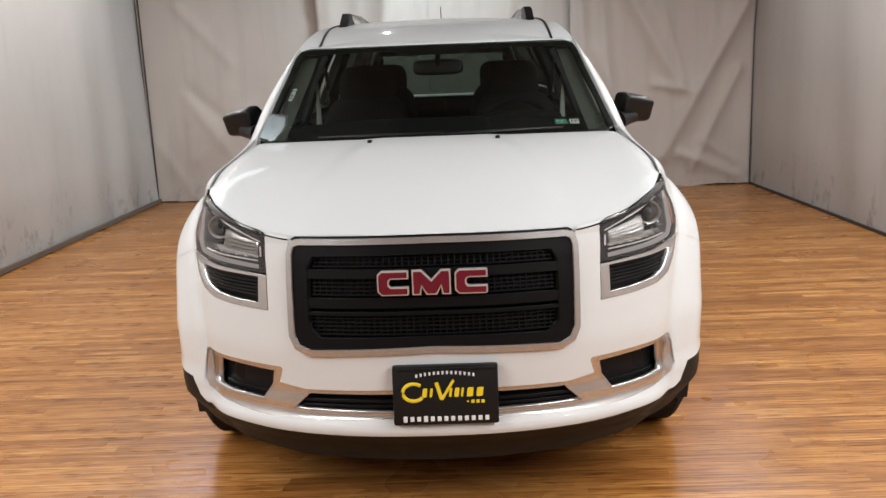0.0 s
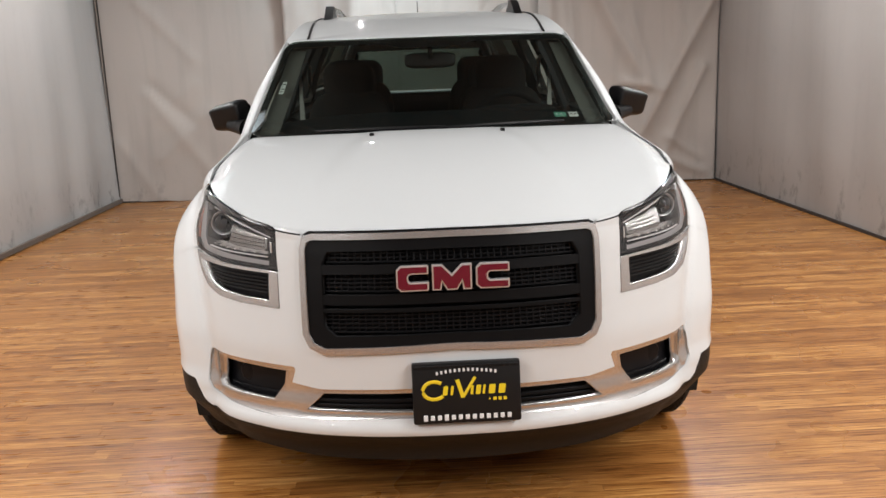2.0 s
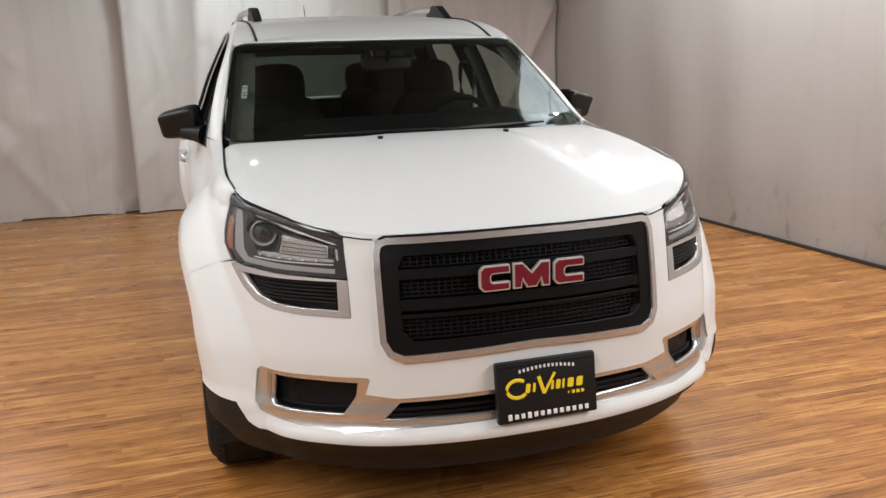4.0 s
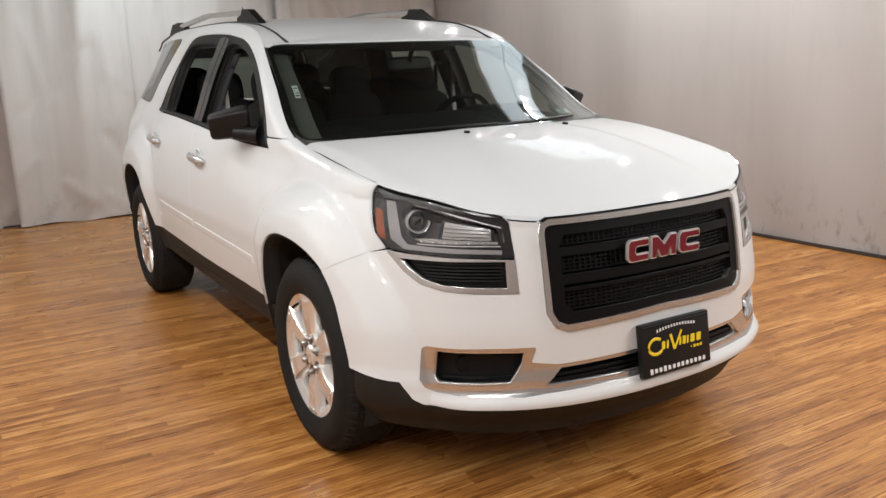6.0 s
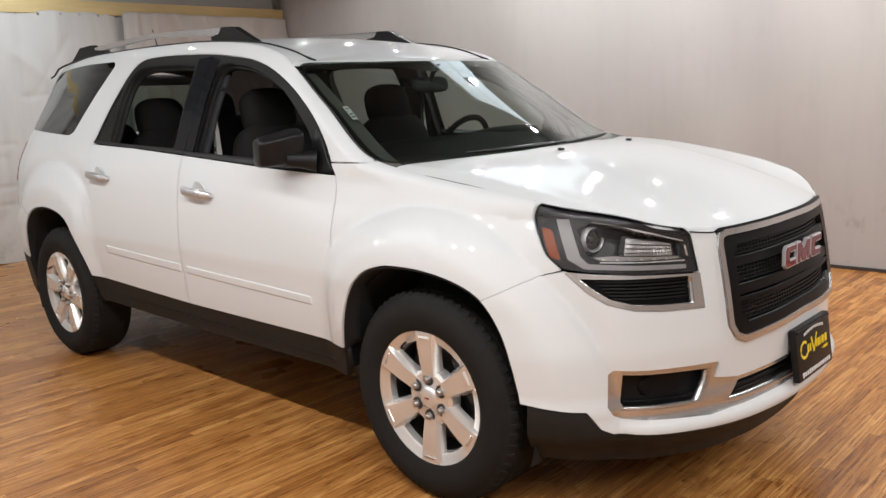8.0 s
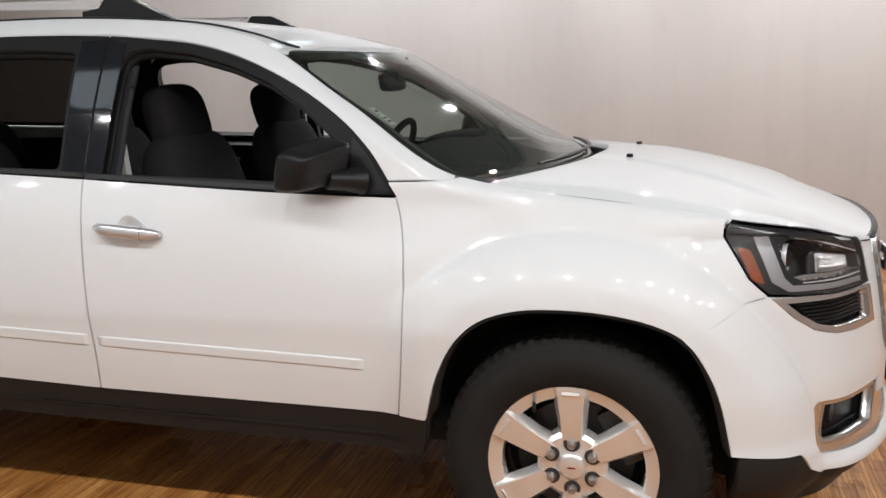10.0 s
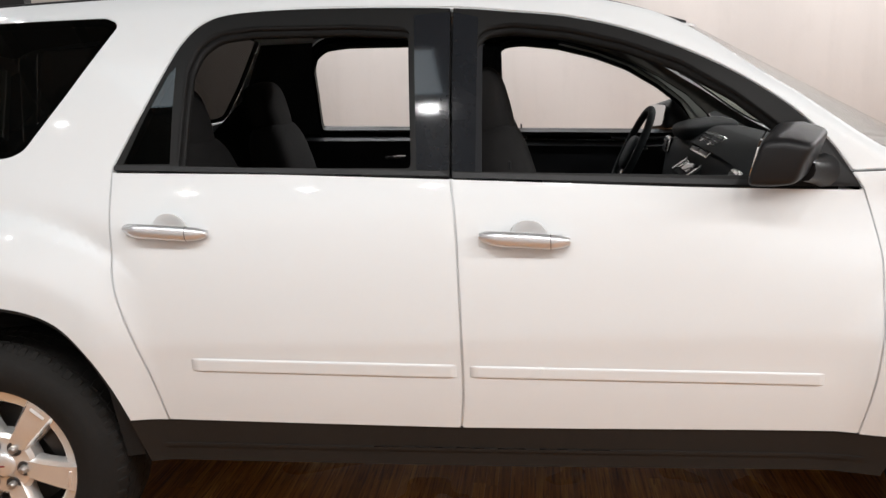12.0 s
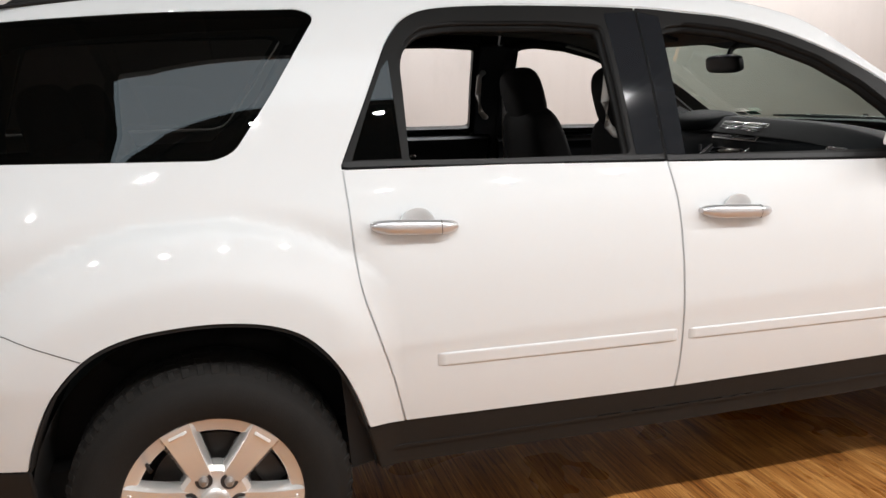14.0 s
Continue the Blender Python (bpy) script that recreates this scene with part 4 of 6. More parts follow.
bow = lambda x, z, rx, rz, a0, a1, n=9: [(x + rx * math.cos(radians(a)), z + rz * math.sin(radians(a))) for a in np.linspace(a0, a1, n)]
logo_stroke(bow(-0.098, 0.010, 0.034, 0.027, 50, 320, 14), 0.011)
logo_stroke([(-0.028, 0.040), (-0.012, -0.014)], 0.012)
logo_stroke([(-0.012, -0.014), (0.026, 0.046)], 0.009)
for x, w in ((-0.066, 0.014), (-0.046, 0.008), (0.014, 0.008), (0.033, 0.014), (0.050, 0.007), (0.074, 0.019), (0.104, 0.020)):
    bm = bmesh.new()
    tilt = 0.004
    prism(bm, rounded([(x - w / 2, -0.006), (x + w / 2, -0.006), (x + w / 2 + tilt, 0.022), (x - w / 2 + tilt, 0.022)], 0.004, 3), 0.003, plate_m @ pose(0, -0.0150, 0))
    part("logo_shape", bm, YELLOW, plate)
for k in range(4):
    boxed("logo_dot", (0.010 if k else 0.005, 0.003, 0.010 if k else 0.005), plate_m @ pose(0.068 + 0.0155 * k, -0.0135, -0.022), YELLOW, plate, 0.001)
for k in range(13):
    boxed("print_bar", (0.0125, 0.003, 0.015 if k not in (0, 3) else 0.019), plate_m @ pose(-0.126 + 0.0210 * k, -0.0135, -0.074), SIGN_WHITE, plate, 0.002)

# head lamps and the vents under them
for side in (1, -1):
    lamp = panel("headlight", flip([shrunk(LAMP, 0.002)], side), sunk(0.085), LAMP_DARK, suv, -0.082, 0.03, "headlight with a round projector, ribbed reflector and amber marker")
    panel("lens", flip([shrunk(LAMP, 0.003)], side), SS, LENS, lamp, 0.006, 0.03, "clear lens").visible_shadow = False
    LAMP_WELL = [(0.602, 0.905), (0.608, 0.956), (0.70, 0.984), (0.80, 1.008), (0.925, 1.030), (0.975, 1.016), (0.942, 0.935), (0.895, 0.914)]
    panel("lamp_trim", flip([shrunk(LAMP, 0.003), rounded(LAMP_WELL, 0.012)], side), sunk(0.012), LAMP_GREY, lamp, 0.05, 0.03, "smoke grey inner bezel")
    panel("marker", flip([rounded([(1.060, 1.012), (1.100, 1.020), (1.064, 0.928), (1.026, 0.918)], 0.008)], side), sunk(0.008), AMBER, lamp, 0.01, 0.02, "amber side marker")
    panel("light_guide", flip([[(1.000, 1.050), (1.046, 1.046), (1.004, 0.922), (0.950, 0.891), (0.60, 0.873), (0.60, 0.886), (0.936, 0.907), (0.962, 0.930), (0.990, 1.015)]], side), sunk(0.009), LAMP_GUIDE, lamp, 0.008, 0.025, "pale light guide strip")
    panel("light_guide", flip([[(0.605, 0.8975), (0.90, 0.9095), (0.90, 0.9125), (0.605, 0.9005)]], side), sunk(0.006), LAMP_RING, lamp, 0.006, 0.025, "thin bright edge above the light guide")
    panel("brow_strip", flip([[(0.60, 0.960), (0.70, 0.988), (0.80, 1.012), (0.925, 1.039), (0.925, 1.036), (0.80, 1.009), (0.70, 0.985), (0.60, 0.957)]], side), sunk(0.010), LAMP_RING, lamp, 0.008, 0.025)
    panel("reflector_box", flip([rounded([(0.618, 0.908), (0.622, 0.956), (0.70, 0.974), (0.815, 0.992), (0.835, 0.925)], 0.008)], side), sunk(0.040), LAMP_GREY, lamp, 0.02, 0.03)
    panel("ribbed_reflector", flip([rounded([(0.632, 0.918), (0.634, 0.956), (0.70, 0.968), (0.800, 0.984), (0.812, 0.930)], 0.006)], side), sunk(0.030), REFLECTOR, lamp, 0.02, 0.02, "ribbed silver reflector")
    for k in range(15):
        u = 0.640 + 0.0112 * k
        panel("reflector_rib", flip([[(u, 0.9215 + 0.0005 * k), (u + 0.003, 0.9215 + 0.0005 * k), (u + 0.003, 0.955 + 0.0019 * k), (u, 0.955 + 0.0019 * k)]], side), sunk(0.026), REFLECTOR, lamp, 0.006, 0.03)
    for k in range(3):
        panel("reflector_rib", flip([[(0.634, 0.928 + 0.010 * k), (0.81, 0.937 + 0.014 * k), (0.81, 0.9385 + 0.014 * k), (0.634, 0.9295 + 0.010 * k)]], side), sunk(0.024), LAMP_GREY, lamp, 0.004, 0.03)
    panel("lamp_shelf", flip([[(0.61, 0.904), (0.885, 0.915), (0.930, 0.926), (0.86, 0.930), (0.61, 0.914)]], side), sunk(0.030), REFLECTOR, lamp, 0.02, 0.03, "silver tray below the projector")
    panel("inner_glint", flip([[(0.588, 0.912), (0.594, 0.912), (0.599, 0.945), (0.593, 0.945)]], side), sunk(0.008), CHROME, lamp, 0.004, 0.02)
    eye = SS(np.array([side * 0.900]), np.array([0.972]))[0] + np.array((side * -0.030, 0.045, 0))
    turn = look(eye, eye + np.array((side * 0.25, -1, 0.0))) @ pose(0, 0, 0, 0, 90)
    bm = bmesh.new()
    lathe(bm, [(0.0, 0.022), (0.015, 0.020), (0.026, 0.012), (0.034, -0.004)], turn, 32)
    part("projector", bm, GLOSS_BLACK, lamp, "round dark projector lens")
    bm = bmesh.new()
    lathe(bm, [(0.034, -0.004), (0.0355, 0.008), (0.0385, 0.010), (0.0405, 0.004), (0.041, -0.02)], turn, 40)
    part("projector_ring", bm, LAMP_RING, lamp, "bright projector ring")
    bm = bmesh.new()
    lathe(bm, [(0.044, -0.010), (0.052, 0.000), (0.056, -0.006), (0.058, -0.03)], turn, 40)
    part("projector_shroud", bm, LAMP_GREY, lamp, "dark shroud round the projector")
    # first six: lens glints put in as chrome chips; last six: lamp beads
    for k, (u, v) in enumerate([(0.905, 1.028), (0.875, 1.022), (0.835, 1.0135), (0.790, 1.003), (0.725, 0.988), (0.71, 0.9845)] + [(0.66 + 0.045 * q, 0.9065 + 0.0018 * q) for q in range(6)]):
        panel("bead_and_glint", flip([[(u, v), (u + 0.007, v + 0.001), (u + 0.007, v + 0.006), (u, v + 0.005)]], side), sunk(0.016), CHROME, lamp, 0.006, 0.02, "small bright lamp bead, the upper ones drawn as lens glints")
    vent_hole = [(0.590, 0.850), (0.586, 0.764), (0.70, 0.769), (0.80, 0.778), (0.872, 0.797), (0.925, 0.828), (0.968, 0.862)]
    vent = panel("headlight_vent", flip([[(s, v) for s, v in shrunk(BROW_LOW, 0.002)], vent_hole], side), SS, SATIN_SILVER, suv, 0.03, 0.02, "silver brow round a black vent", lift=0.002)
    panel("vent_back", flip([shrunk(vent_hole, -0.006)], side), sunk(0.04), MESH_BLACK, vent, 0, 0.03)
    for k in range(6):
        z = 0.785 + 0.011 * k
        panel("vent_slat", flip([[(0.60, z), (0.86 + 0.012 * k, z + 0.010), (0.86 + 0.012 * k, z + 0.014), (0.60, z + 0.004)]], side), sunk(0.014), SATIN_BLACK, vent, 0.012, 0.05)

# hood
_es = np.linspace(0, s_at_y(0.285, 1.1), 260)
_ep = S(_es, top(_es) - 0.002)

_keep = np.r_[True, np.diff(np.maximum.accumulate(_ep[:, 0])) > 1e-6]
hood_front_y = lambda x: np.interp(np.abs(x), _ep[_keep, 0], _ep[_keep, 1])
hood_front_z = lambda x: np.interp(np.abs(x), _ep[_keep, 0], _ep[_keep, 2])
hood_back_y = lambda x: -0.01 + 0.29 * (np.abs(x) / 0.81) ** 2
hood_back_z = lambda x: 1.212 - 0.024 * (np.abs(x) / 0.81) ** 2.2


def hood_loft(x, y):
    a, b = hood_front_y(x), hood_back_y(x)
    t = np.clip((y - a) / np.maximum(b - a, 0.05), 0, 1.02)
    return hood_front_z(x) + (hood_back_z(x) - hood_front_z(x)) * (1 - np.abs(1 - t) ** 1.75)


def blurred(a, reach):
    """A soft average over the reach, along both ways of a grid."""
    w = np.exp(-np.linspace(-2, 2, 2 * reach + 1) ** 2)
    w /= w.sum()
    for axis in (0, 1):
        pad = [(reach, reach) if k == axis else (0, 0) for k in (0, 1)]
        a = np.apply_along_axis(lambda q: np.convolve(q, w, "valid"), axis, np.pad(a, pad, mode="reflect", reflect_type="odd"))
    return a


_hx, _hy = np.linspace(-0.86, 0.86, 173), np.linspace(-1.0, 0.34, 135)
_hg = blurred(hood_loft(*np.meshgrid(_hx, _hy, indexing="ij")), 22)


def hood_soft(x, y):
    """The softened loft, read from its grid by cubic weights."""
    u, v = np.clip((x + 0.86) / 0.01, 1, 170.999), np.clip((y + 1.0) / 0.01, 1, 132.999)
    i, j = np.floor(u).astype(int), np.floor(v).astype(int)
    cubic = lambda t: (-0.5 * t + t * t - 0.5 * t**3, 1 - 2.5 * t * t + 1.5 * t**3, 0.5 * t + 2 * t * t - 1.5 * t**3, -0.5 * t * t + 0.5 * t**3)
    wu, wv = cubic(u - i), cubic(v - j)
    return sum(wu[p] * wv[q] * _hg[i + p - 1, j + q - 1] for p in range(4) for q in range(4))


def hood_form(x, y):
    a, b = hood_front_y(x), hood_back_y(x)
    t = np.clip((y - a) / np.maximum(b - a, 0.05), 0, 1.02)
    near = np.minimum(np.minimum(y - a, b - y), (0.825 - np.abs(x)) * 1.2)
    k = smooth(0.0, 0.22, near)
    z = hood_loft(x, y) * (1 - k) + hood_soft(x, y) * k
    crease = 0.30 + 0.22 * (1 - t)
    z = z + 0.011 * smooth(0.0, 0.10, crease - np.abs(x)) * smooth(0.05, 0.40, t) * (1 - 0.6 * smooth(0.7, 1.0, t))
    z = z - 0.011 * (1 - smooth(0.0, 0.06, 0.822 - np.abs(x))) * (smooth(-0.46, -0.36, y) + smooth(-0.25, 0.10, y))
    return np.stack([x, y, z], -1)


hood_rim = [(float(x), float(y)) for x, y, _ in _ep[::6]]
hood_back = [(x, float(hood_back_y(x))) for x in np.linspace(0.80, -0.80, 33)]
hood_loop = hood_rim + hood_back + [(-x, y) for x, y in hood_rim[::-1][:-1]]
hood = panel("hood", [shrunk(hood_loop, 0.0025)], hood_form, PAINT, suv, 0.025, 0.03)
for side in (1, -1):
    rim = [(float(x), float(y)) for x, y, _ in _ep if -0.40 < y < 0.27][::3]
    panel("hood_joint", flip([[(x - 0.0085, y) for x, y in rim] + [(x - 0.0028, y) for x, y in rim[::-1]]], side), hood_form, MESH_BLACK, hood, 0, 0.03, "dark joint between hood and fender", lift=0.0015)
    run = np.linspace(0.580, 0.478, 8)
    panel("hood_joint", flip([[(q, float(top(q)) - 0.078) for q in run] + [(q, float(top(q)) - 0.064) for q in run[::-1]]], side), SS, MESH_BLACK, hood, 0, 0.03, "dark joint between hood and fender", lift=0.0012)
for x in (-0.251, 0.251):
    boxed("washer_nozzle", (0.018, 0.022, 0.012), pose(x, -0.110, float(hood_form(np.array([x]), np.array([-0.11]))[0, 2]) + 0.004), SATIN_BLACK, hood, 0.004)

# windscreen, cowl and roof
E_AT = lambda y: S(np.array([s_at_y(y, 1.0)]), top(np.array([s_at_y(y, 1.0)])))[0]
_wb = np.linspace(0, 1, 30)
_wy = 0.30 + 0.76 * _wb
_we = np.array([E_AT(y) for y in _wy])


def screen_form(a, b):
    xe, ye, ze = (np.interp(b, _wb, _we[:, k]) for k in range(3))
    yc, zc = 0.055 + 0.875 * b, 1.195 + 0.472 * b
    k = np.abs(a) ** 1.72
    return np.stack([a * (xe - 0.004), yc + (ye - yc) * k, zc + (ze - zc) * k], -1)


SCREEN_TOP = 0.865
SCREEN_LOOP = rounded([(-0.992, 0.0), (0.992, 0.0), (0.992, SCREEN_TOP - 0.005), (-0.992, SCREEN_TOP - 0.005)], 0.10, 6)
screen = panel("windscreen", [SCREEN_LOOP], screen_form, WINDSCREEN, suv, 0.005, 0.05, "clear green-tinted windscreen")
screen.visible_shadow = False
panel("screen_border", [SCREEN_LOOP, rounded([(-0.966, 0.030), (0.966, 0.030), (0.966, SCREEN_TOP - 0.06), (0.30, SCREEN_TOP - 0.05), (0.20, SCREEN_TOP - 0.10), (-0.20, SCREEN_TOP - 0.10), (-0.30, SCREEN_TOP - 0.05), (-0.966, SCREEN_TOP - 0.06)], 0.06)], screen_form, FRAME_BLACK, screen, 0, 0.04, "black painted glass border", lift=-0.006)

for a0, a1 in ((0.865, 0.985), (-0.985, -0.865)):
    panel("pillar_cover", [[(a0, 0.02), (a1, 0.02), (a1, SCREEN_TOP - 0.02), (a0 + (0.02 if a0 > 0 else 0), SCREEN_TOP - 0.02)]], screen_form, PILLAR_TRIM, screen, 0, 0.04, "brown-grey inner pillar trim", lift=-0.045)


def sticker(a0, b0, a1, b1, mat, name, label=""):
    return panel(name, [[(a0, b0), (a1, b0), (a1, b1), (a0, b1)]], screen_form, mat, screen, 0, 0.02, label, lift=-0.010)


sticker(-0.925, 0.40, -0.895, 0.50, PAPER, "price_tag", "small white paper tag")
for k in range(4):
    sticker(-0.920, 0.415 + 0.02 * k, -0.900, 0.424 + 0.02 * k, INK, "tag_bar")
sticker(0.66, 0.115, 0.73, 0.160, GREEN, "inspection_sticker", "green inspection sticker")
sticker(0.745, 0.115, 0.80, 0.160, PAPER, "inspection_sticker", "pale red and white inspection sticker")
for a in (0.672, 0.695, 0.757, 0.778):
    sticker(a, 0.125, a + 0.012, 0.15, PAPER if a < 0.74 else RED, "sticker_bar")

cowl_loop = [(x, float(hood_back_y(x)) + 0.006) for x in np.linspace(-0.79, 0.79, 31)]
cowl_loop += [(float(q[0]), float(q[1])) for q in screen_form(np.linspace(0.985, -0.985, 31), np.full(31, 0.03))]
panel("cowl", [cowl_loop], lambda x, y: np.stack([x, y, 1.150 - 0.03 * (np.abs(x) / 0.8) ** 2 + 0 * y], -1), FRAME_BLACK, suv, 0.02, 0.04, "black plastic cowl under the windscreen")
for x0, x1, b in ((0.68, 0.02, 0.02), (0.05, -0.62, 0.015)):
    pts = screen_form(np.linspace(x0, x1, 12), np.linspace(0.03, b, 12)) + np.array((0, -0.014, 0.012))
    bm = bmesh.new()
    tube(bm, [tuple(p) for p in pts], [0.004 + 0.005 * math.sin(math.pi * k / 11) for k in range(12)], 8)
    part("wiper", bm, SATIN_BLACK, suv, "black wiper blade")

roof_zc = pchip([0.78, 0.84, 0.93, 1.05, 1.2, 1.6, 2.2, 3.0, 3.75, 4.2], [1.600, 1.624, 1.653, 1.684, 1.716, 1.766, 1.792, 1.790, 1.752, 1.72])
_rs = np.linspace(s_at_y(0.30 + 0.76 * SCREEN_TOP, 1.0), LONG, 70)
_re = S(_rs, top(_rs) - 0.003)
_ry = np.maximum.accumulate(_re[:, 1])
roof_xe = lambda y: np.maximum(np.interp(y, _ry, _re[:, 0]), 0.50)
roof_ze = lambda y: np.interp(y, _ry, _re[:, 2])


def roof_form(x, y):
    k = np.clip(np.abs(x) / roof_xe(y), 0, 1.05) ** 2.4
    zc = roof_zc(y - 0.145 * np.clip(np.abs(x) / 0.70, 0, 1) ** 1.75 * smooth(2.0, 0.95, y))
    return np.stack([x, y, zc + (roof_ze(y) - zc) * k], -1)


roof_half = [(float(q[0]), float(q[1])) for q in _re[:-1]]
roof_front = [(float(q[0]), float(q[1]) + 0.006) for q in screen_form(np.linspace(-0.99, 0.99, 31), np.full(31, SCREEN_TOP))]
roof = panel("roof", [roof_front + roof_half + [(-x, y) for x, y in roof_half[::-1]]], roof_form, PAINT, suv, 0.02, 0.045)
panel("headliner", [shrunk(roof_front + roof_half + [(-x, y) for x, y in roof_half[::-1]], 0.02)], lambda x, y: roof_form(x, y) - np.array((0, 0, 0.045)), HEADLINER, suv, 0, 0.08, "brown-grey cloth headliner")
bm = bmesh.new()
lathe(bm, [(0.0, 0.20), (0.003, 0.20), (0.004, 0.05), (0.011, 0.03), (0.014, 0.0)], pose(0.0, 3.30, float(roof_zc(3.3)) - 0.003, -22, 0, 0) @ pose(0, 0, 0, 0, -90), 12)
part("antenna", bm, SATIN_BLACK, suv, "short black roof antenna")

for side in (1, -1):
    run_y = np.linspace(0.935, 3.75, 44)
    run = roof_form(0.585 - 0.03 * smooth(2.4, 3.8, run_y), run_y)
    bm = bmesh.new()
    tube(bm, [(side * x, y, z + 0.001) for x, y, z in run], 0.006, 8)
    part("roof_moulding", bm, SATIN_BLACK, suv, "black roof ditch strip")
    rail_x = lambda y: 0.535 - 0.02 * ((y - 2.4) / 1.1) ** 2
    rail = panel("roof_rail", [[(1.72, 0.030), (2.4, 0.040), (3.12, 0.020), (3.12, 0.046), (2.4, 0.066), (1.72, 0.062)]],
                 lambda y, h: np.stack([side * (rail_x(y) + 0.016), y, np.interp(y, [1.2, 1.7, 2.4, 3.1, 3.6], [1.71, 1.757, 1.782, 1.777, 1.75]) + h], -1), SATIN_SILVER, suv, 0.032, 0.05, "silver roof rail with black feet")
    for y0, y1, y2 in ((1.38, 1.60, 1.80), (3.46, 3.30, 2.98)):
        ht = lambda y: float(np.interp(y, [1.2, 1.7, 2.4, 3.1, 3.6], [1.71, 1.757, 1.782, 1.777, 1.75]))
        shape = [(y0, ht(y0) - 0.014), (y2, ht(y2) - 0.012), (y2, ht(y2) + 0.022), (y2 + (y1 - y2) * 0.35, ht(y2) + 0.030), (y2 + (y1 - y2) * 0.5, ht(y1) + 0.074), (y1, ht(y1) + 0.068)]
        bm = bmesh.new()
        prism(bm, shape, 0.045, Matrix.Translation((side * rail_x(y1) + 0.0225, 0, 0)) @ pose(0, 0, 0, 0, 0, 90), 0.006)
        part("rail_foot", bm, SATIN_BLACK, rail, "black rail foot")

# sides
MOULD_S = _ss[(_pp[:, 1] > 0.3) & (_pp[:, 1] < 3.0) & (_pp[:, 0] > 0.5)]
MOULD_Y = S(MOULD_S, np.full(len(MOULD_S), 0.70))[:, 1]


def seam(z):
    """The joint between fender and pillar, level at height z from the hood's corner to the window."""
    out = []
    for y in (0.362, 0.38, 0.40, 0.43, 0.46, 0.50, 0.548):
        s = s_at_y(y, z)
        low, h = float(edge_z(s) - edge_h(s)), float(edge_h(s))
        out.append((s, z if z < low else low + ROLL * math.asin(min(1, (z - low) / h)) / (math.pi / 2)))
    return out


